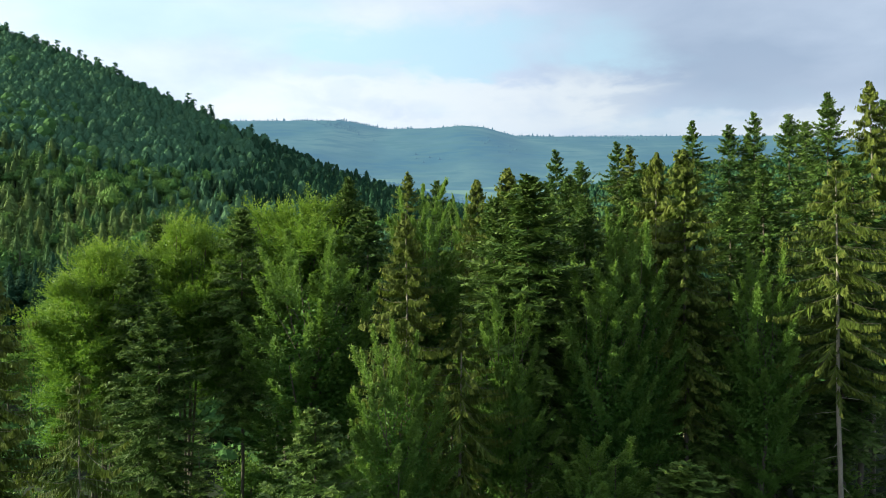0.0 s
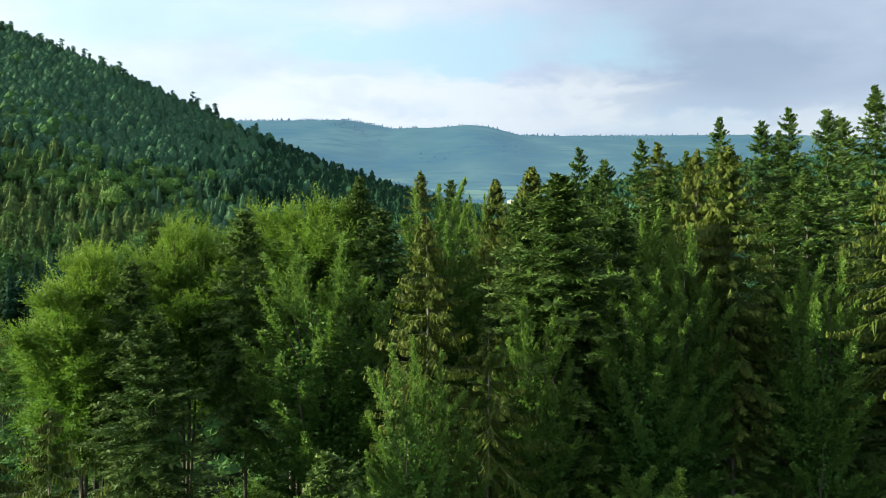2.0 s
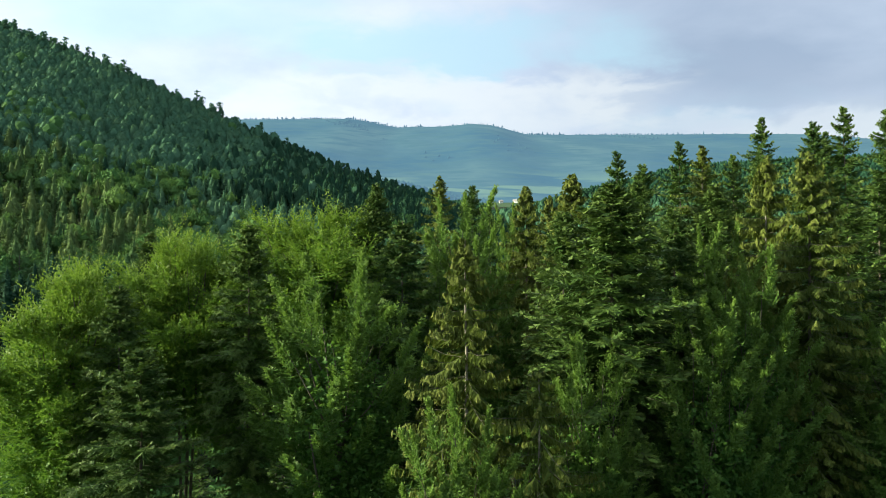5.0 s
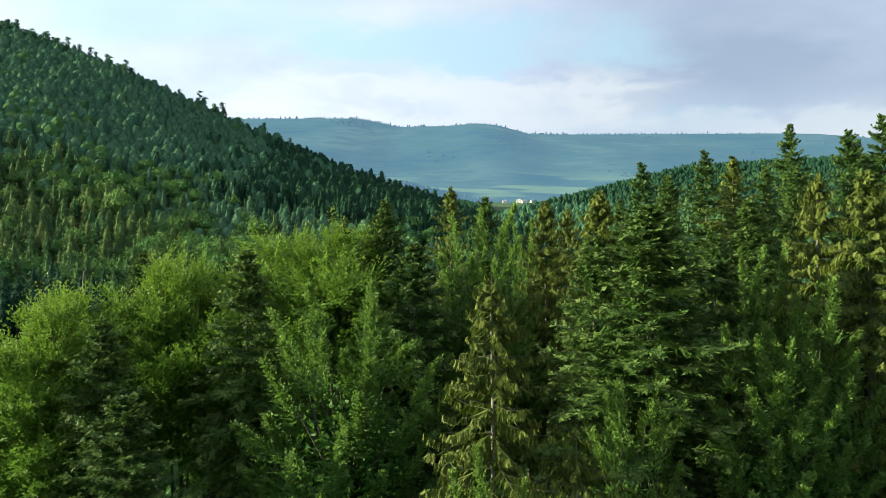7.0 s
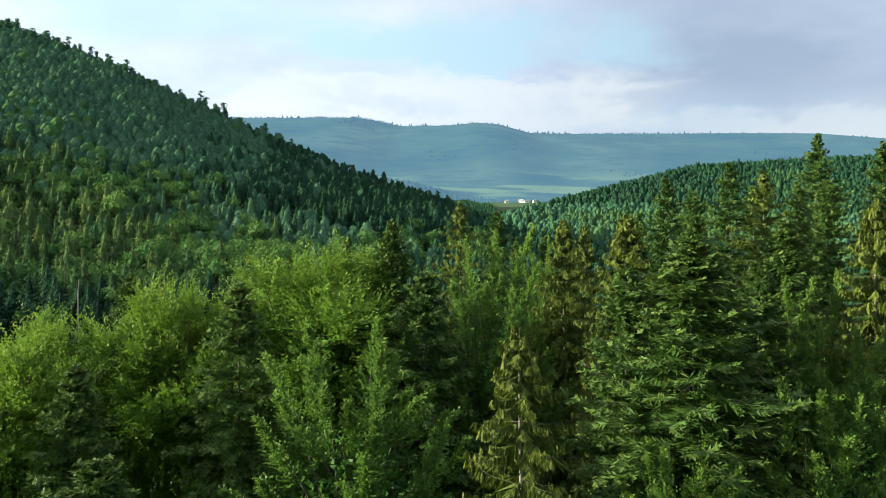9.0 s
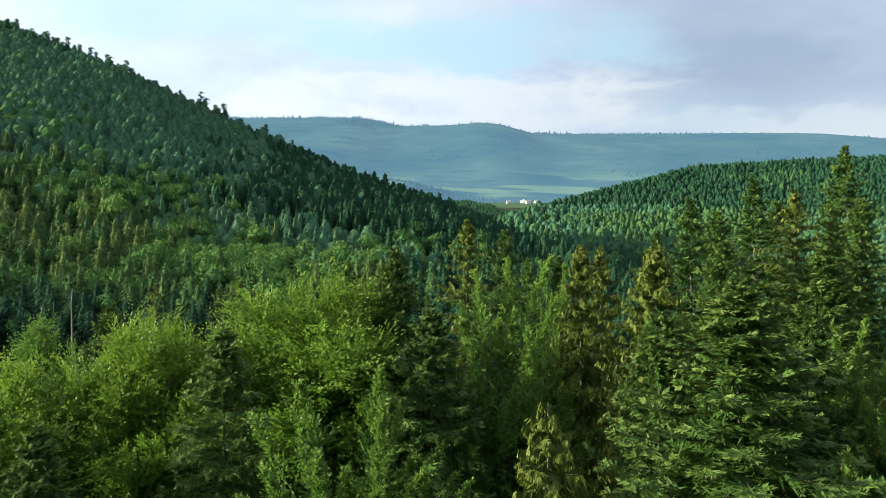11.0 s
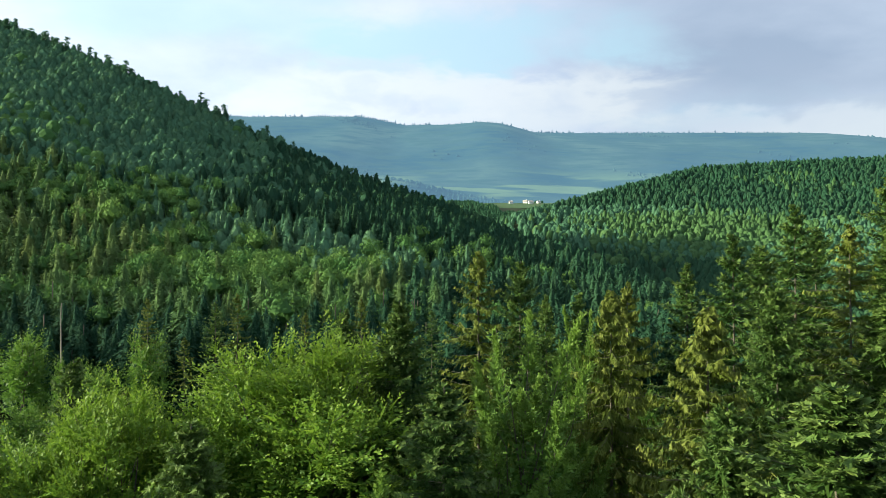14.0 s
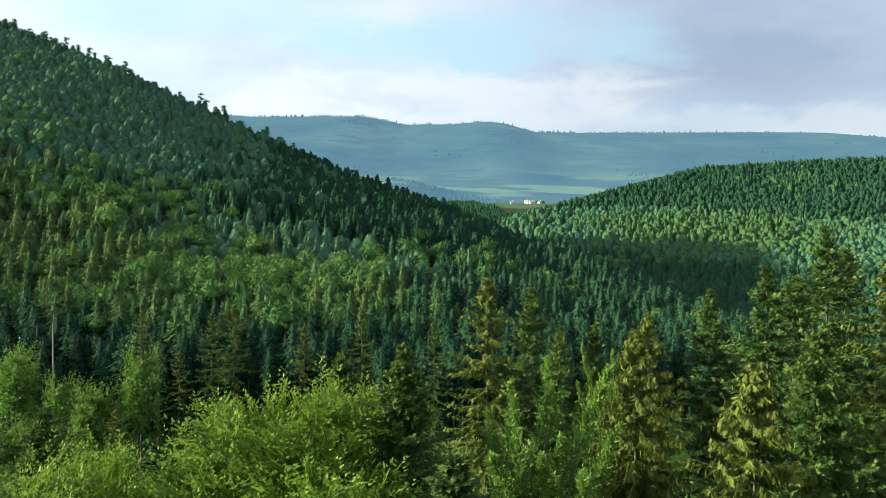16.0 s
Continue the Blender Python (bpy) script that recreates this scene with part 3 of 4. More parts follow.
# ---- woods on the hills ----
def far_conifer(rng, count, size, radius=2.7, height=7.0, solid=0.72, sides=7, trunk=True):
    """A distant conifer: a shaggy cone of short hanging boughs."""
    t = (np.arange(count) + rng.random(count)) / count
    t = t ** 0.62
    a = np.arange(count) * 2.399 + rng.normal(0, 0.3, count)
    tier = 0.85 + 0.22 * np.sin(t * 26 + rng.uniform(0, 6))
    r = radius * np.minimum(1.0, 1.06 * t ** 0.6) * tier * rng.uniform(0.55, 1.12, count) * np.where(t > 0.85, rng.uniform(0.4, 1, count), 1)
    o = np.stack([np.cos(a), np.sin(a), np.zeros(count)], axis=1)
    P = o * (r * 0.45)[:, None] + np.array([0, 0, 1.0]) * (height * (1 - t) + 0.2)[:, None]
    D = o + np.array([0, 0, 1.0]) * rng.uniform(-0.75, 0.1, count)[:, None] + rng.normal(0, 0.1, (count, 3))
    S = np.stack([-o[:, 1], o[:, 0], rng.normal(0, 0.2, count)], axis=1)
    P = P + o * (r * 0.2)[:, None]
    ln = r * (0.18 + 0.28 * size) + size * rng.uniform(0.3, 0.8, count)
    v, f, _ = blades(P, D, S, ln, size * rng.uniform(1.0, 1.6, count), 0.1)
    v2, f2, _ = blades(np.array([[0, 0, height * 0.75]] * 2), np.array([[0, 0, 1.0]] * 2), np.array([[1.0, 0, 0], [0, 1.0, 0]]), height * 0.27, size * 0.8, 0)
    return joined([(v, f), (v2, f2), bullet(rng, radius * solid, height * 0.97, sides)] + ([core(0.28, -13.0, 2.0, 3, 0.9)] if trunk else []))


def bullet(rng, radius, height, sides=7, foot=-0.8):
    """The closed inside of a distant conifer: a blunt, uneven spindle."""
    a = np.linspace(0, 6.283, sides, endpoint=False)
    rows = []
    for t in (0.14, 0.42, 0.78, 0.98):
        r = radius * t ** 0.62 * (1.0 if t < 0.9 else 0.9) * rng.uniform(0.82, 1.18, sides)
        rows.append(np.stack([r * np.cos(a + t), r * np.sin(a + t), np.full(sides, height * (1 - t)) + rng.normal(0, 0.2, sides)], axis=1))
    v = np.concatenate(rows + [np.array([[0, 0, height], [0, 0, foot]])])
    i = np.arange(sides); j = (i + 1) % sides
    f = [np.stack([i, j, np.full(sides, 4 * sides)], axis=1), np.stack([j + 3 * sides, i + 3 * sides, np.full(sides, 4 * sides + 1)], axis=1)]
    for k in range(3):
        p, q = i + k * sides, j + k * sides
        f += [np.stack([p, p + sides, q], axis=1), np.stack([q, p + sides, q + sides], axis=1)]
    return v, np.concatenate(f)


def core(radius, z0, z1, sides=7, waist=0.0):
    """The closed inside of a distant tree: a cone, or two cones back to back."""
    a = np.linspace(0, 6.283, sides, endpoint=False)
    zm = z0 + (z1 - z0) * waist
    v = np.concatenate([np.stack([radius * np.cos(a), radius * np.sin(a), np.full(sides, zm)], axis=1), [[0, 0, z1], [0, 0, z0]]])
    i = np.arange(sides); j = (i + 1) % sides
    return v, np.concatenate([np.stack([i, j, np.full(sides, sides)], axis=1), np.stack([j, i, np.full(sides, sides + 1)], axis=1)])


def canopy_crown(rng, count, radius, height, size, point=0.55, skirt=5.0, sides=8, rings=(0.10, 0.32, 0.62, 1.0)):
    """A crown in a closed wood: its top shaggy with short twigs, its sides running down among its neighbours."""
    t = (np.arange(count) + rng.random(count)) / count
    a = np.arange(count) * 2.399 + rng.normal(0, 0.4, count)
    r = radius * t ** point * rng.uniform(0.86, 1.06, count)
    P = np.stack([r * np.cos(a), r * np.sin(a), height * (1 - t ** 1.3) - 0.15], axis=1)
    o = np.stack([np.cos(a), np.sin(a), np.zeros(count)], axis=1)
    D = unit(o * 0.6 + rng.normal(0, 0.55, (count, 3)) + np.array([0, 0, 0.55]))
    S = unit(np.cross(D, o + rng.normal(0, 0.5, (count, 3))))
    ln = size * rng.uniform(0.7, 1.4, count)
    v, f, _ = blades(P, D, S, ln, ln * 0.7, 0.1)
    ang = np.linspace(0, 6.283, sides, endpoint=False)
    rows = []
    for u in rings:
        q = radius * 0.86 * u ** point * rng.uniform(0.86, 1.14, sides)
        rows.append(np.stack([q * np.cos(ang + u), q * np.sin(ang + u), np.full(sides, height * (1 - u ** 1.3)) + rng.normal(0, 0.15, sides)], axis=1))
    low = rows[-1] * np.array([1, 1, 0]) - np.array([0, 0, skirt])
    cv = np.concatenate(rows + [low, np.array([[0, 0, height]])])
    i = np.arange(sides); j = (i + 1) % sides
    cf = [np.stack([i, j, np.full(sides, len(cv) - 1)], axis=1)]
    for k in range(len(rings)):
        p, q = i + k * sides, j + k * sides
        cf += [np.stack([p, p + sides, q], axis=1), np.stack([q, p + sides, q + sides], axis=1)]
    return joined([(v, f), (cv, np.concatenate(cf))])


def far_leafy(rng, count, radius=2.8, height=6.0, size=1.0, solid=0.62):
    d = unit(rng.normal(0, 1, (count, 3)))
    d[:, 2] = np.abs(d[:, 2]) * 1.1 - 0.35
    lump = 1 + 0.28 * np.sin(d[:, 0] * 4 + rng.uniform(0, 6)) * np.sin(d[:, 1] * 4 + rng.uniform(0, 6))
    c = d * lump[:, None] * np.array([radius, radius, height * 0.5]) * rng.uniform(0.8, 1.08, count)[:, None] + np.array([0, 0, height * 0.5])
    D = unit(np.cross(d, rng.normal(0, 1, (count, 3))) + d * 0.35 + np.array([0, 0, 0.3]))
    S = unit(np.cross(D, d + rng.normal(0, 0.35, (count, 3))))
    ln = size * rng.uniform(0.7, 1.35, count)
    v, q, _ = blades(c - D * ln[:, None] * 0.5, D, S, ln, ln * 0.75, 0.15)
    return joined([(v, q), core(radius * solid, 0.6, height * 0.86, 8, 0.45), core(0.3, -13.0, 2.0, 3, 0.9)])


def woods(name, label, mat, templates, x, y, scale, rng, sink=0.0, tint=None, high=None):
    """One body of many trees; every tree a template turned, scaled and set on the land."""
    V, Q, A, n = [], [], [], 0
    z = land(x, y) if high is None else high
    pick = rng.integers(0, len(templates), len(x))
    turn = rng.uniform(0, 6.283, len(x))
    tall = rng.uniform(0.75, 1.15, len(x))
    tint = rng.uniform(0, 0.8, len(x)) if tint is None else tint
    for k, (tv, tq) in enumerate(templates):
        i = np.where(pick == k)[0]
        if not len(i):
            continue
        c, s = np.cos(turn[i])[:, None], np.sin(turn[i])[:, None]
        px = (tv[:, 0] * c - tv[:, 1] * s) * scale[i][:, None] + x[i][:, None]
        py = (tv[:, 0] * s + tv[:, 1] * c) * scale[i][:, None] + y[i][:, None]
        pz = tv[:, 2] * (scale[i] * tall[i])[:, None] + (z[i] + np.broadcast_to(sink, len(x))[i])[:, None]
        V.append(np.stack([px, py, pz], axis=-1).reshape(-1, 3))
        Q.append((tq[None] + (np.arange(len(i)) * len(tv))[:, None, None]).reshape(-1, tq.shape[1]) + n)
        A.append(np.repeat(tint[i], len(tv)))
        n += len(i) * len(tv)
    ob = new(name, mesh_of(name, np.concatenate(V), np.concatenate(Q), mat=mat, attrs={"tint": np.concatenate(A)}))
    return tagged(ob, label, "woods", kind="stuff")


def scatter(rng, x0, x1, y0, y1, step):
    gx, gy = np.meshgrid(np.arange(x0, x1, step), np.arange(y0, y1, step))
    x = gx.ravel() + rng.uniform(-0.48, 0.48, gx.size) * step
    y = gy.ravel() + rng.uniform(-0.48, 0.48, gx.size) * step
    return x, y


def in_view(x, y, wide=0.06):
    a = (x + 5) / np.maximum(y, 1)
    return (a > -0.74 - wide) & (a < 0.70 + wide)


def hill_woods():
    rng = np.random.default_rng(5)
    con = [far_conifer(rng, 190, 0.42, radius=r, height=h, solid=0.5) for r, h in ((2.3, 7.0), (2.7, 6.4), (3.1, 6.8), (2.5, 6.0), (3.2, 6.2))]
    con_near = [far_conifer(rng, 480, 0.30, radius=r, solid=0.42) for r in (2.3, 2.7, 3.1, 2.5, 2.9)]
    con_far = [canopy_crown(rng, 70, r, h, 0.6, 0.85, sides=6, rings=(0.2, 0.6, 1.0)) for r, h in ((2.3, 5.2), (2.5, 4.6), (2.7, 4.8), (2.4, 5.6))]
    pine = con[:2] + [canopy_crown(rng, 120, r, h, 0.45, p) for r, h, p in ((2.5, 4.8, 0.8), (2.7, 4.2, 0.7), (2.6, 4.4, 0.8), (2.9, 3.8, 0.6))]
    pine_far = [canopy_crown(rng, 70, r, h, 0.62, p, sides=6, rings=(0.2, 0.6, 1.0)) for r, h, p in ((2.6, 4.0, 0.8), (2.9, 3.4, 0.65), (2.5, 4.4, 0.85), (3.0, 3.0, 0.6), (2.7, 3.8, 0.75))]
    con_dim = [canopy_crown(rng, 18, r, h, 0.8, p, sides=5, rings=(0.3, 1.0)) for r, h, p in ((2.7, 4.0, 0.85), (2.9, 3.2, 0.7), (2.5, 4.4, 0.85))]
    lea = [far_leafy(rng, 260, size=0.48, solid=0.6) for _ in range(4)]
    lea_far = [canopy_crown(rng, 60, r, h, 0.5, 0.42) for r, h in ((3.0, 3.2), (3.6, 3.6), (3.3, 2.8))]
    # near hillside
    x, y = scatter(rng, -420, 110, 138, 500, 4.2)
    yc = np.interp(x, CREST_X, CREST_Y)
    keep = (in_view(x, y) | ((y < 240) & (x < 0) & (x > -300))) & (y < yc + 12) & (land(x, y) > -6)
    x, y, yc = x[keep], y[keep], yc[keep]
    up = (y - 130) / (yc - 130)
    patch = np.sin(x * 0.045 + 1.3) * np.sin(y * 0.05 + 0.4) + rng.normal(0, 0.55, len(x))
    leafy = patch > np.interp(up, (0, 0.25, 0.5, 0.75, 1), (0.0, 0.1, 0.5, 1.3, 2.2))
    aside = (x + 5) / y < -0.80
    near = y < 300
    foot = 128 + 0.10 * np.clip(x + 100, -300, 300)
    lift = np.interp(y - foot, (0, 35, 90), (13.0, 10.8, 8.5))
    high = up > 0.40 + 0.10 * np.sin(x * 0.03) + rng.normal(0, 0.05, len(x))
    # spur end and valley bottom, coloured dark in place of the hill's shadow
    dip = x > np.interp(y, (140, 220, 330), (-25, -10, 15)) + rng.normal(0, 14, len(x))
    dip = dip | ((up > 0.5) & (x > rng.normal(-95, 22, len(x))))
    leafy = leafy & ~(dip & (rng.random(len(x)) < 0.8))
    high = high & ~dip
    size = np.clip(rng.normal(1.05, 0.24, len(x)), 0.6, 1.8)
    size = np.where(up > 0.95, size * rng.uniform(0.7, 1.05, len(x)), size)
    lift = lift + np.interp(y, (290, 310), (0, 2.2))
    # trees darken uphill: the upper slope's shade put into the tint
    tint = np.clip(rng.normal(0.45, 0.25, len(x)) - np.interp(up, (0.35, 0.65), (0, 0.35)), 0, 0.9)
    # unseen trees left of the view, added to keep sun off the foot
    woods("side_conifers", "conifers added out of view to shade the hill's foot", WOODS_SHADED, con_dim, x[aside], y[aside], size[aside] * 1.3, rng, sink=lift[aside] - 9.0, tint=tint[aside])
    near = near & ~aside
    # rows near the foot darkened: the wood edge's shade painted by tint and material
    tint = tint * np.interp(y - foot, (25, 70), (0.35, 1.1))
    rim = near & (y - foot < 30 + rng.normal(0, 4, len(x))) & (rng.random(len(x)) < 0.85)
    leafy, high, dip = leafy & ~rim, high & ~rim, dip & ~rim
    for sel, nm, lb, mt, tm in ((rim, "rim_spruces", "tall conifers along the wood's lower edge, its shade in their colour", WOODS_SHADED, con_near),
                                (near & ~rim & ~leafy & ~high & ~dip & (y < 205), "lower_hill_conifers", "mixed dark and olive conifers at the hill's foot", WOODS_CONIFER, con_near),
                                (near & ~rim & ~leafy & ~high & ~dip & (y >= 205), "hillside_conifers", "mixed dark and olive conifers on the near hillside", WOODS_CONIFER, con),
                                (near & leafy, "hillside_broadleaves", "rounded light green trees among the hillside conifers", WOODS_LEAF, lea),
                                (near & ~leafy & high, "hillside_pines", "pines on the steeper hillside, shade and haze in their blue-green", WOODS_HAZY, pine),
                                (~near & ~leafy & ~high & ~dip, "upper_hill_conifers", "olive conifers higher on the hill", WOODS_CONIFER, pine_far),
                                (~near & ~leafy & high, "upper_hill_pines", "pines up to the hill's crest, shade and haze in their colour", WOODS_HAZY, pine_far),
                                (near & ~leafy & dip, "valley_spruces", "dense conifers where the spur runs down, valley shadow in their colour", WOODS_SHADED, con),
                                (~near & ~leafy & dip, "spur_spruces", "conifers along the falling crest of the spur, shadow in their colour", WOODS_SHADED, con_far),
                                (~near & leafy, "upper_hill_broadleaves", "light green trees on the upper hillside", WOODS_LEAF, lea_far)):
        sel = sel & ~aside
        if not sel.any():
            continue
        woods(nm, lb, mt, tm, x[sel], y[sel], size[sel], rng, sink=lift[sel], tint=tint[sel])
    # uneven pines standing free along the crest
    cx = rng.uniform(-330, 0, 110)
    cy = np.interp(cx, CREST_X, CREST_Y) + rng.uniform(-10, 4, len(cx))
    clumps = []
    for _ in range(5):
        h = rng.uniform(11, 15)
        bits = [tube(np.array([[0, 0, -4.0], [0.2, 0.1, h * 0.6], [0.1, 0, h * 0.88]]), [0.3, 0.2, 0.05], 5)]
        bits[0] = (bits[0][0], np.concatenate([bits[0][1][:, [0, 1, 2]], bits[0][1][:, [0, 2, 3]]]))
        for k in range(rng.integers(5, 8)):
            v, f = far_leafy(rng, 34, rng.uniform(1.3, 2.1), rng.uniform(1.8, 2.8), 0.7, 0.6)
            off = rng.uniform(0.1, 1.7) * (1.0 - k / 7)
            az = rng.uniform(0, 6.28)
            f = f[:-6]
            bits.append((v + np.array([off * math.cos(az), off * math.sin(az), h * (0.42 + 0.085 * k)]), f))
        clumps.append(joined(bits))
    woods("crest_pines", "ragged pines standing against the sky along the crest", WOODS_HAZY, clumps, cx, cy, rng.uniform(0.4, 1.0, len(cx)) * np.interp(cx, (-330, -120, 0), (1.25, 1.0, 0.7)), rng, sink=6.5, tint=rng.uniform(0, 0.2, len(cx)))
    # bare trunks along the wood's edge
    edge = near & (rng.random(len(x)) < 0.3) & (y < 128 + 0.10 * np.clip(x + 100, -300, 300) + 42)
    pole = tube(np.array([[0, 0, 0], [0.05, 0, 8], [0.0, 0.05, 17.0]]), [0.22, 0.17, 0.1], 5)
    woods("edge_trunks", "bare grey trunks in the shade of the wood's edge", BARK, [pole], x[edge], y[edge], np.full(edge.sum(), 1.0), rng)
    # filler conifers under the wood's edge, its deep shade put into their colour
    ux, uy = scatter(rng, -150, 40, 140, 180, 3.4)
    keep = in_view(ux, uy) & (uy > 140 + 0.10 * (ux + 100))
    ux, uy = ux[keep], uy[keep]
    woods("edge_undergrowth", "filler conifers under the wood's edge, deep shade in their dark colour", WOODS_SHADED, con, ux, uy, rng.uniform(0.9, 1.5, len(ux)), rng, sink=2.0, tint=rng.uniform(0, 0.2, len(ux)))
    # bushes on the floor of the dip before the hill
    bx, by = scatter(rng, -125, 75, 70, 160, 4.1)
    keep = in_view(bx, by, 0.15)
    bx, by = bx[keep], by[keep]
    bush = [far_leafy(rng, 44, radius=2.6, height=3.6, size=0.8) for _ in range(4)]
    woods("dip_bushes", "low green bushes on the floor of the dip", WOODS_LEAF, bush, bx, by, rng.uniform(0.6, 1.3, len(bx)), rng, sink=-0.6, tint=rng.uniform(0, 0.35, len(bx)))
    # far side of the valley
    x, y = scatter(rng, -120, 760, 250, 1350, 5.8)
    crest = np.interp(x, CREST_X, CREST_Y)
    keep = in_view(x, y) & ((y > crest + 40) | (x > 112)) & (x / np.maximum(y, 1) > -0.12) & ((y < 925) | (x < 150))
    x, y = x[keep], y[keep]
    open_land = (np.sin(x * 0.02) + np.sin(y * 0.011 + 1) > 1.35) & (y > 1080) & (x < 200)
    open_land = open_land | ((y > 1010) & (rng.random(len(x)) < 0.4))
    open_land = open_land | ((np.abs(x - 105) < 52) & (y > 960) & (y < 1215))
    x, y = x[~open_land], y[~open_land]
    patch = np.sin(x * 0.021 + 0.5) * np.sin(y * 0.019) + rng.normal(0, 0.5, len(x))
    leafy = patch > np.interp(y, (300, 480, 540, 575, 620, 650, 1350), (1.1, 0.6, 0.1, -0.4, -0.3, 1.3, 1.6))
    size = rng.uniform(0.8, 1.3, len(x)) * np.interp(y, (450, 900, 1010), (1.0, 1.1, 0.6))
    # woods before and behind the lit band darkened: shadow painted by colour
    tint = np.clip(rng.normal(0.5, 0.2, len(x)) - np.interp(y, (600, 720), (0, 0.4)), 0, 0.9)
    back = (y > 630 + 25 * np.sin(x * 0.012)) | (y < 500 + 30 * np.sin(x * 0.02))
    sel = ~leafy & ~back
    woods("valley_conifers", "dense conifers across the valley", WOODS_HAZY, pine_far, x[sel], y[sel], size[sel], rng, sink=3.0, tint=tint[sel] * 0.0)
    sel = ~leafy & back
    woods("valley_pines", "conifers on the hill beyond the valley, shadow in their dark colour", WOODS_SHADED, con_dim, x[sel], y[sel], size[sel], rng, sink=3.0, tint=tint[sel])
    tint = tint * 0.5
    # conifers in the lit band take the light green as painted sunlight
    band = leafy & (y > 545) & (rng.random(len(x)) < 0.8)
    woods("sunlit_conifers", "conifers across the valley, sunlight put into their light green", VALLEY_LIT_LEAF, con_far + lea_far[:1], x[band], y[band], size[band] * 0.95, rng, sink=3.5, tint=tint[band])
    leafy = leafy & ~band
    woods("valley_broadleaves", "light green woods across the valley", VALLEY_LIT_LEAF, lea_far, x[leafy], y[leafy], size[leafy] * rng.uniform(0.8, 1.5, leafy.sum()), rng, sink=3.0, tint=tint[leafy])
    # the far ridge: a row on the skyline, and the woods below it
    low = rng.uniform(-1150, 2050, 800)
    tall = np.concatenate([rng.uniform(-1150, 2050, 60), rng.normal(-330, 60, 26), rng.normal(330, 90, 30), rng.normal(-640, 80, 20), rng.uniform(-250, -120, 12)])
    x = np.concatenate([low, tall])
    y = RIDGE_Y + rng.uniform(-14, 6, len(x))
    size = np.concatenate([rng.uniform(0.4, 0.75, len(low)), rng.uniform(0.5, 1.2, len(tall))])
    thin = [far_conifer(rng, 16, 3.0, 3.4, 13.0) for _ in range(3)] + [far_leafy(rng, 14, 4.0, 9.0, 3.0)]
    fx, fy = scatter(rng, -1500, 2300, 1500, 2790, 13.0)
    a = (fx + 5) / fy
    stand = np.sin(fx * 0.006 + 1.0) * np.sin(fy * 0.009 + 0.5) + 0.6 * np.sin(fx * 0.017 + fy * 0.013) + rng.normal(0, 0.25, len(fx))
    stand = stand + 1.6 * np.exp(-((fx + 165) / 110) ** 2 - ((fy - 1590) / 90) ** 2)
    keep = (a > -0.5) & (a < 0.78) & (stand > np.interp(fy, (1500, 2100), (1.0, 1.4)))
    fx, fy, stand = fx[keep], fy[keep], stand[keep]
    spire = [core(6.0, -1.0, h, 6, 0.1) for h in (7.0, 8.5, 6.0)]
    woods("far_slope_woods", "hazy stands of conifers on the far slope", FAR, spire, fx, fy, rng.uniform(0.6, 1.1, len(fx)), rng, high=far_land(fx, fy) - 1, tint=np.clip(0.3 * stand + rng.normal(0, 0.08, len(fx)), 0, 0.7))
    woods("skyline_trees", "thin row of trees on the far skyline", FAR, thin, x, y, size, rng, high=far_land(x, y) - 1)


hill_woods()


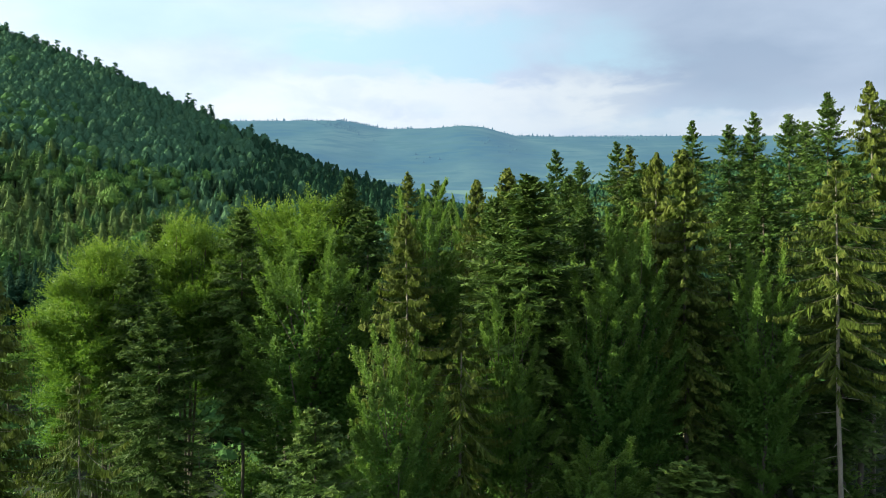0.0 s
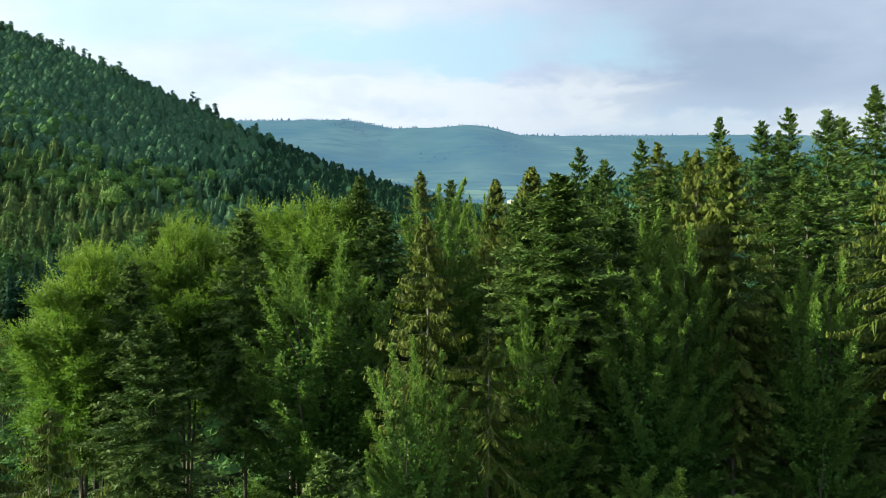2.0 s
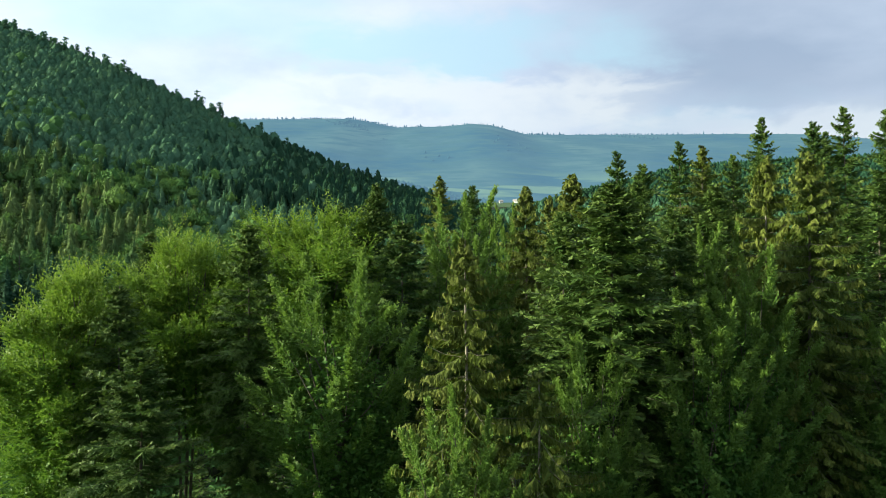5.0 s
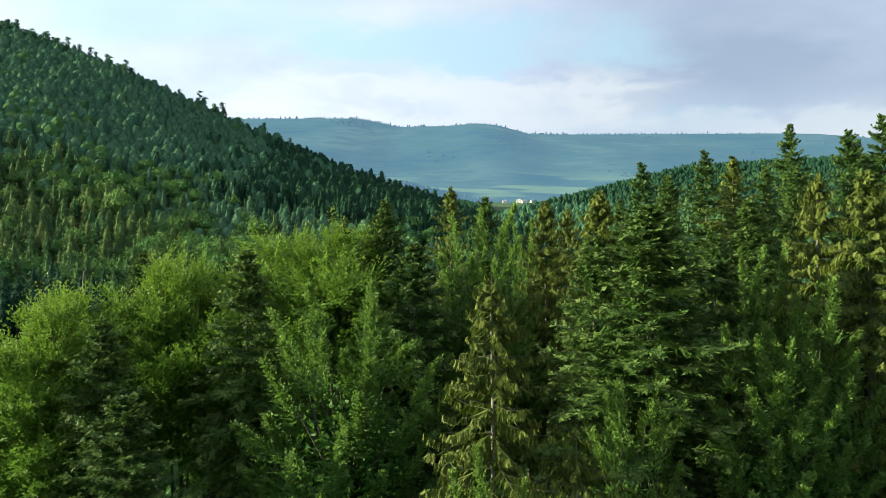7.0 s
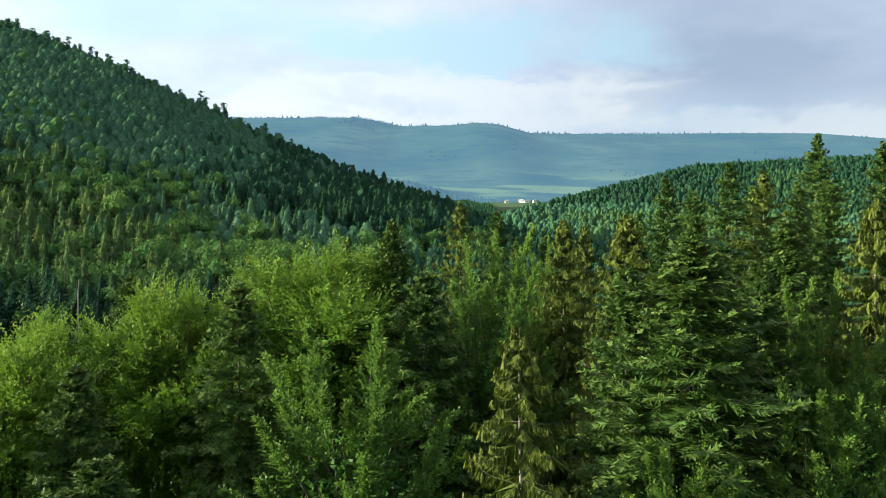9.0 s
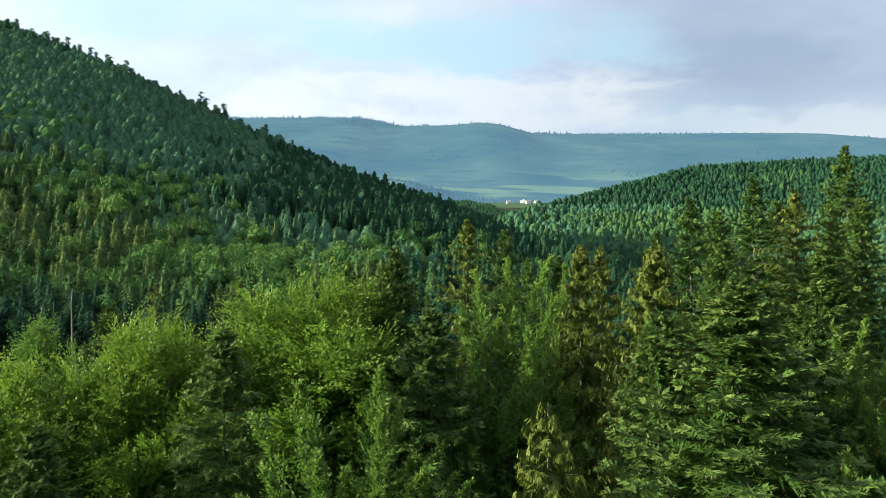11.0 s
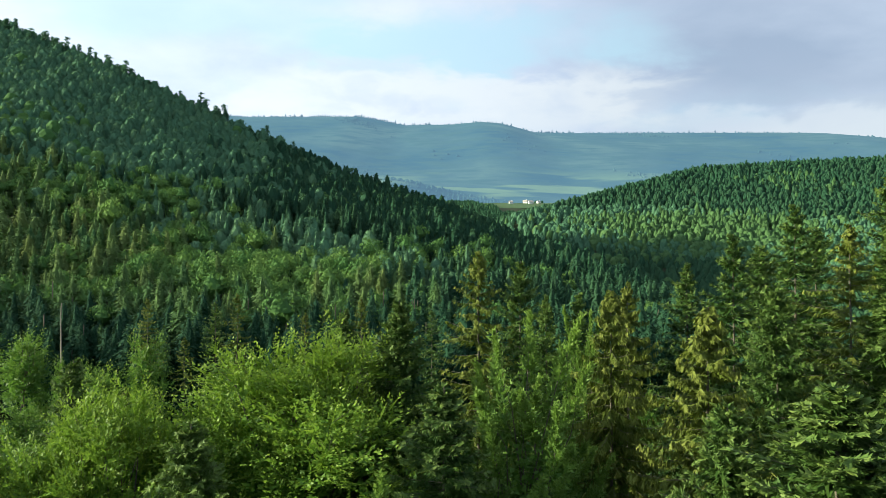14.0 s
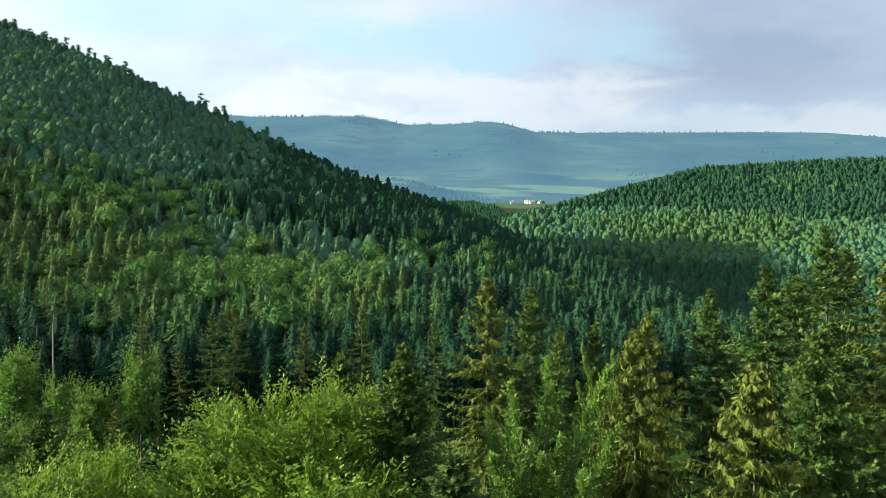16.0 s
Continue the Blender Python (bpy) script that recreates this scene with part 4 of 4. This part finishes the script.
# ---- near trees ----
PROTO = {}
MAKERS = {
    "fir_a": lambda: conifer(11, 26, 15.0, 3.0, 0.12, BARK, FIR, "fir_tree", 1.1, 0.55, 0.20),
    "fir_b": lambda: conifer(12, 26, 13.5, 2.7, 0.20, BARK, FIR, "fir_tree", 1.0, 0.45, 0.18),
    "fir_c": lambda: conifer(13, 26, 16.0, 3.1, 0.16, BARK, FIR, "fir_tree", 1.0, 0.65, 0.19, 0.7),
    "fir_d": lambda: conifer(14, 26, 15.0, 2.7, 0.14, BARK, FIR, "fir_tree", 1.05, 0.55, 0.19, 0.85, 0.25, 0.69),
    "fir_e": lambda: conifer(15, 26, 14.0, 2.6, 0.18, BARK, FIR, "fir_tree", 1.0, 0.6, 0.18, 0.75, 0.25, 0.69),
    "spruce_c": lambda: conifer(24, 26, 15.0, 2.2, 0.50, BARK, SPRUCE, "spruce_tree", 0.9, 0.5, 0.17, 0.8, 0.3, 0.68),
    "spruce_a": lambda: conifer(21, 26, 17.0, 2.4, 0.75, PALE_BARK, SPRUCE, "spruce_tree", 1.0, 0.40, 0.17, 0.75, 0.2),
    "spruce_b": lambda: conifer(22, 26, 15.0, 2.2, 0.60, BARK, SPRUCE, "spruce_tree", 1.0, 0.45, 0.17, 0.75, 0.22),
    "thin_spruce": lambda: conifer(23, 26, 13.0, 2.3, 0.85, PALE_BARK, SPRUCE, "spruce_tree", 0.7, 0.35, 0.15, 0.8, 0.3),
    "beech_a": lambda: broadleaf(31, 24, 14.0, 5.2, BEECH, BARK, "beech_tree", 0.5, 130, 6000, 0.125, 3, 0.16, 16, 2.8, 0.22, long=0.66, loose=1.15),
    "beech_b": lambda: broadleaf(32, 24, 16.0, 4.0, BEECH, BARK, "beech_tree", 0.7, 96, 4400, 0.125, 3, 0.16, 16, 2.4, 0.14, loose=1.0, long=0.68),
    "cool_a": lambda: broadleaf(33, 22, 17.5, 3.4, COOL, BARK, "hornbeam_tree", 1.5, 84, 5200, 0.12, 3, 0.15, 9, 2.1, 0.0, long=1.0),
    "cool_b": lambda: broadleaf(34, 22, 18.0, 2.9, COOL, BARK, "hornbeam_tree", 1.35, 72, 4400, 0.12, 2, 0.15, 9, 2.0, 0.0, long=0.95),
    "low_leafy": lambda: broadleaf(35, 9, 7.5, 2.6, COOL, BARK, "young_hornbeam", 0.7, 26, 300, 0.2, 1, 0.08, 9, 2.2, 0.1, 6),
    "low_fir": lambda: conifer(36, 9, 8.0, 2.0, 0.15, BARK, FIR, "young_fir", 0.75, 0.4, 0.07, 0.9, 0.25, 0.45),
    "mid_leafy": lambda: broadleaf(37, 17, 12.0, 3.6, COOL, BARK, "woodland_beech", 0.4, 50, 500, 0.26, 1, 0.14, 7, 2.3, 0.12, 8),
    "mid_fir": lambda: conifer(38, 19, 14.0, 2.6, 0.15, BARK, FIR, "woodland_fir", 0.75, 0.5, 0.15, 0.85, 0.25, 0.4),
    "mid_spruce": lambda: conifer(39, 19, 12.0, 2.2, 0.5, BARK, SPRUCE, "woodland_spruce", 0.8, 0.5, 0.15, 0.85, 0.3, 0.5),
}
LABELS = {
    "fir": ("dark green silver fir with layered boughs in the grove", "fir"),
    "spruce": ("olive-yellow spruce with hanging branchlets and bare lower trunk", "spruce"),
    "thin": ("sparse yellowish spruce with long pale bare trunk", "spruce"),
    "beech": ("lime green beech with broad dome of arching leafy sprays", "broadleaf tree"),
    "low": ("low young tree filling the shade under the grove", "young tree"),
    "mid": ("tree of the woods in the dip behind the grove", "woodland tree"),
    "cool": ("fresh green hornbeam with upright leafy shoots among firs", "broadleaf tree"),
}
GROUPS = {"low": "undergrowth of the grove", "mid": "woods in the dip", "fir": "firs of the grove", "spruce": "spruces of the grove", "thin": "spruces of the grove", "beech": "beeches of the grove", "cool": "hornbeams of the grove"}


def tree(kind, x, y, top, radius, label="", turn=None, foot=None):
    """Plants a tree of that kind with its top at the height top."""
    base = float(land(x, y)) - 0.1 if foot is None else foot
    fresh = kind not in PROTO
    if fresh:
        PROTO[kind] = MAKERS[kind]()
    h0, r0 = PROTO[kind]["span"]
    sz = (top - base) / h0
    sr = radius / r0
    turn = (x * 37.7 + y * 17.3) % 6.283 if turn is None else turn
    m = Matrix.LocRotScale((x, y, base), Euler((0, 0, turn)), Vector((sr, sr, sz)))
    if fresh:
        ob = PROTO[kind]
        ob.matrix_basis = m
    else:
        src = PROTO[kind]
        keep = src.scale.copy()
        src.scale = (1, 1, 1)
        ob = copy_thing(src, m)
        src.scale = keep
    key = kind.split("_")[0]
    lb, cat = LABELS[key]
    return tagged(ob, label or lb, cat, GROUPS[key])


# front of the grove
tree("fir_b", -4.2, 22.0, 17.4, 1.9, "young fir with pale rounded top at the grove's edge")
tree("thin_spruce", -12.1, 22.3, 18.5, 1.6)
tree("spruce_a", -18.8, 27.5, 22.0, 2.4)
tree("fir_c", -15.6, 36.6, 20.0, 2.4)
tree("cool_a", -2.2, 30.8, 18.9, 3.0, "bright green hornbeam standing out before the firs")
tree("thin_spruce", 0.9, 34.0, 19.6, 2.2)
tree("cool_a", 3.4, 36.9, 20.4, 2.9)
tree("spruce_a", -1.9, 34.2, 24.6, 2.4)
tree("fir_a", 5.1, 39.8, 27.3, 3.7, "large dark fir with wide layered boughs")
tree("cool_b", 8.9, 37.4, 22.6, 3.2)
tree("cool_b", 11.2, 39.4, 24.5, 3.3)
tree("cool_b", 7.6, 33.5, 13.6, 3.4)
tree("fir_c", 12.0, 33.0, 12.2, 3.0)
tree("cool_b", 18.4, 39.0, 23.2, 2.8)
tree("thin_spruce", 22.0, 37.3, 27.8, 2.7, "tall sparse yellow spruce with long bare trunk")
tree("fir_c", 16.0, 41.2, 19.5, 2.6)
tree("fir_a", 20.8, 42.4, 21.0, 2.6)
tree("fir_c", 25.4, 42.8, 22.0, 2.8)
# middle of the grove
tree("beech_b", -21.4, 41.0, 24.0, 4.2)
tree("fir_b", -18.0, 39.6, 22.6, 1.9)
tree("beech_a", -18.4, 48.5, 26.0, 4.9)
tree("fir_b", -12.7, 42.2, 25.6, 2.1, "dark fir with tall bare trunk")
tree("beech_a", -11.5, 51.0, 27.8, 7.2, "broad domed lime green beech")
tree("cool_a", -7.6, 40.0, 23.6, 4.7)
tree("fir_b", -5.2, 46.2, 26.0, 2.5)
tree("fir_a", -7.3, 51.5, 28.7, 2.1)
tree("cool_a", -1.8, 50.5, 27.6, 4.6, "wide hornbeam of upright feathery green shoots")
tree("spruce_b", 4.6, 47.4, 28.8, 2.4)
tree("fir_c", 3.3, 42.4, 26.2, 2.3)
tree("fir_b", 9.3, 43.7, 26.5, 2.2)
tree("cool_b", 11.5, 44.6, 26.2, 2.9)
tree("spruce_a", 13.7, 42.9, 29.1, 2.4)
tree("spruce_b", 14.6, 40.6, 29.0, 2.3)
tree("spruce_b", 2.8, 55.5, 29.0, 2.1)
tree("cool_a", 2.0, 57.3, 27.3, 2.4)
tree("fir_c", 10.2, 54.1, 29.1, 2.1)
tree("fir_a", 15.3, 53.8, 28.9, 2.8)
tree("beech_b", -23.4, 46.6, 24.2, 4.0)
tree("fir_b", -22.9, 53.5, 25.7, 1.9)
tree("fir_b", -10.6, 56.4, 27.9, 1.8)
# back of the grove
tree("fir_d", 9.9, 58.2, 31.9, 2.3)
tree("fir_e", 12.6, 61.2, 31.4, 2.1)
tree("spruce_c", -3.4, 65.5, 31.0, 2.4)
tree("fir_e", -0.6, 67.0, 30.4, 2.1)
tree("fir_d", 0.8, 64.5, 28.3, 1.8)
tree("fir_d", 2.9, 64.9, 28.4, 1.8)
tree("spruce_a", 5.6, 63.5, 29.1, 2.2)
tree("fir_d", 10.8, 68.1, 30.3, 2.3)
tree("fir_d", 17.6, 67.2, 34.2, 2.5)
tree("spruce_c", 16.6, 59.2, 32.5, 2.4)
tree("fir_d", 19.4, 60.3, 32.0, 2.1)
tree("fir_d", 27.0, 72.0, 37.4, 2.6)
tree("fir_e", 27.5, 64.0, 35.3, 2.2)
tree("fir_d", 29.5, 63.0, 36.3, 2.4)
tree("fir_e", 31.6, 60.8, 35.6, 2.3)
tree("fir_d", 30.1, 52.0, 35.3, 2.6)
tree("spruce_a", 30.2, 47.0, 34.8, 2.6)
tree("fir_e", 22.5, 62.5, 32.3, 2.2)
tree("fir_d", 24.0, 50.0, 29.0, 2.7)
tree("fir_e", 20.0, 46.5, 27.0, 2.5)
tree("fir_d", 26.5, 43.0, 29.0, 2.8)
tree("fir_d", 33.0, 72.0, 36.0, 2.6)
tree("fir_e", 22.0, 73.0, 33.0, 2.5)
tree("fir_e", 36.0, 66.0, 36.0, 2.5)
tree("fir_d", 36.5, 55.0, 35.5, 2.6)


def grove_fill():
    """Undergrowth in the grove's shade, the woods in the dip behind it, and unseen trees added for shade."""
    rng = np.random.default_rng(8)
    for gx in range(-34, 42, 6):
        for gy in range(30, 62, 7):
            x, y = gx + rng.uniform(-2.5, 2.5), gy + rng.uniform(-3, 3)
            if x > 9 and y < 38:
                continue
            top = float(land(x, y)) + rng.uniform(6, 10.5)
            tree("low_fir" if rng.random() < 0.45 else "low_leafy", x, y, top, rng.uniform(2.2, 3.2))
    for gx in range(-92, 60, 9):
        for gy in range(78, 112, 9):
            x, y = gx + rng.uniform(-4, 4), gy + rng.uniform(-4, 4)
            if abs(x + 5) > 0.8 * y:
                continue
            top = float(land(x, y)) + rng.uniform(12, 17)
            kind = ("mid_leafy", "mid_fir", "mid_spruce")[rng.choice(3, p=(0.5, 0.32, 0.18))]
            tree(kind, x, y, top, rng.uniform(2.6, 4.0) if kind == "mid_leafy" else rng.uniform(2.0, 2.8))
    for gx in range(-100, 40, 13):
        for gy in range(116, 136, 10):
            x, y = gx + rng.uniform(-5, 5), gy + rng.uniform(-4, 4)
            tree("low_leafy" if rng.random() < 0.6 else "mid_spruce", x, y, float(land(x, y)) + rng.uniform(8, 14), rng.uniform(2.0, 3.4))
    tree("mid_leafy", -79.0, 136.0, 16.5, 5.4)
    tree("mid_fir", -60.3, 139.0, 19.2, 2.4)
    tree("mid_leafy", -60.0, 120.0, 15.0, 4.2)
    tree("mid_leafy", -51.5, 110.5, 16.0, 4.2)
    for kind, x, y, top, r in (("mid_leafy", -69.0, 120.0, 20.0, 4.6), ("mid_leafy", -52.0, 110.0, 16.3, 3.4), ("mid_leafy", -59.5, 115.0, 16.8, 3.2), ("mid_leafy", -48.5, 115.0, 20.6, 3.6),
                               ("mid_spruce", -53.0, 125.0, 24.2, 2.4), ("mid_spruce", -40.6, 130.0, 24.6, 2.5), ("mid_fir", -43.5, 128.0, 23.6, 2.6), ("mid_spruce", -46.0, 122.0, 18.5, 1.9),
                               ("mid_spruce", -20.5, 130.0, 24.0, 2.6), ("mid_fir", -9.0, 128.0, 22.5, 2.5), ("mid_spruce", -30.0, 132.0, 21.5, 2.3), ("mid_leafy", -36.0, 112.0, 14.0, 3.8)):
        tree(kind, x, y, top, r)
    # trees beyond the view's left edge, added to block sun from the ground
    for gx in range(-62, -26, 11):
        for gy in range(30, 78, 13):
            x, y = gx + rng.uniform(-4, 4), gy + rng.uniform(-4, 4)
            if x > -0.72 * y + 1:
                continue
            tree("mid_leafy" if rng.random() < 0.5 else "mid_fir", x, y, float(land(x, y)) + rng.uniform(11, 14.5), rng.uniform(2.5, 3.8))


grove_fill()


# ---- a bare standing trunk by the wood's edge ----
def bare_trunk(x, y, height):
    rng = np.random.default_rng(41)
    ob = new("dead_tree")
    ob.matrix_basis = pose(x, y, float(land(x, y)) - 0.1)
    p, r = crooked_trunk(rng, height, 0.19, 0.08, 0.3)
    part("trunk", mesh_of("trunk", *tube(p, r, 9), mat=PALE_BARK, smooth=True), ob)
    for z in (0.55, 0.7, 0.8, 0.9, 0.96):
        q = along(p, height * z)
        az = rng.uniform(0, 6.28)
        o = np.array([math.cos(az), math.sin(az), 0.15]) * rng.uniform(0.5, 1.3)
        part("dead_branch", mesh_of("dead_branch", *tube(np.stack([q, q + o * 0.5, q + o]), [0.05, 0.03, 0.01], 5), mat=PALE_BARK), ob)
    tagged(ob, "pale dead trunk standing before the dark wood", "dead tree")


bare_trunk(-67.8, 127.0, 26.0)


# ---- the hamlet in the far valley ----
def house(x, y, turn, length, depth, eaves, label):
    """A small white house with a pitched roof, a chimney and rows of windows."""
    z = float(land(x, y)) - 0.3
    ob = new("house")
    ob.matrix_basis = pose(x, y, z, 0, 0, turn)
    a, b = length / 2, depth / 2
    ridge = eaves + depth * 0.42
    v = [(-a, -b, 0), (a, -b, 0), (a, b, 0), (-a, b, 0), (-a, -b, eaves), (a, -b, eaves), (a, b, eaves), (-a, b, eaves), (-a, 0, ridge), (a, 0, ridge)]
    part("wall", mesh_of("wall", v, [(0, 1, 5, 4), (2, 3, 7, 6), (1, 2, 6, 5), (3, 0, 4, 7)], [(5, 6, 9), (7, 4, 8)], mat=PLASTER), ob)
    o, th = 0.5, 0.25
    roof = []
    for sgn in (-1, 1):
        e = (sgn * (b + o), eaves - o * 0.84)
        roof.append([(-a - o, e[0], e[1]), (a + o, e[0], e[1]), (a + o, 0, ridge), (-a - o, 0, ridge)])
    for sheet in roof:
        vv = sheet + [(p[0], p[1], p[2] + th) for p in sheet]
        part("roof", mesh_of("roof", vv, [(0, 1, 2, 3), (4, 5, 6, 7), (0, 1, 5, 4), (1, 2, 6, 5), (2, 3, 7, 6), (3, 0, 4, 7)], mat=TILES), ob)
    n = max(2, int(length / 3))
    for k in range(n):
        for zz in (1.1, 3.6) if eaves > 5 else (1.1,):
            xx = -a + (k + 0.5) * length / n
            w = [(xx - 0.5, -b - 0.04, zz), (xx + 0.5, -b - 0.04, zz), (xx + 0.5, -b - 0.04, zz + 1.3), (xx - 0.5, -b - 0.04, zz + 1.3)]
            w += [(p[0], -b + 0.1, p[2]) for p in w]
            part("window", mesh_of("window", w, [(0, 1, 2, 3), (0, 1, 5, 4), (1, 2, 6, 5), (2, 3, 7, 6), (3, 0, 4, 7)], mat=GLASS), ob)
    c = [(px, py, pz) for pz in (ridge - 0.8, ridge + 1.1) for px, py in ((a * 0.4, -0.4), (a * 0.4 + 0.8, -0.4), (a * 0.4 + 0.8, 0.4), (a * 0.4, 0.4))]
    part("chimney", mesh_of("chimney", c, [(0, 1, 5, 4), (1, 2, 6, 5), (2, 3, 7, 6), (3, 0, 4, 7), (4, 5, 6, 7)], mat=PLASTER), ob)
    return tagged(ob, label, "house", "houses of the hamlet")


house(83, 1162, 8, 6.5, 5, 3.4, "white farmhouse with brown roof in the far valley")
house(108, 1170, -20, 7, 5.5, 3.6, "white house with tiled roof in the far valley")
house(116, 1158, 15, 8, 5.5, 3.8, "long white house at the hamlet's end")
house(131, 1172, 35, 6, 5, 2.9, "low white cottage among far valley trees")


def hamlet_meadow():
    X, Y = np.meshgrid(np.linspace(-130, 240, 22), np.linspace(1060, 1285, 22))
    wave = 8 * np.sin(Y * 0.07) + 6 * np.sin(X * 0.11)
    X, Y = X + wave, Y + wave * 0.6
    v = np.stack([X, Y, land(X, Y) + 0.35], axis=-1).reshape(-1, 3)
    i, j = np.meshgrid(np.arange(21), np.arange(21), indexing="ij")
    a = (i * 22 + j).ravel()
    ob = new("meadow", mesh_of("meadow", v, np.stack([a, a + 1, a + 23, a + 22], axis=1), mat=MEADOW, smooth=True))
    tagged(ob, "pale green meadow round the hamlet", "meadow", kind="structure")


hamlet_meadow()
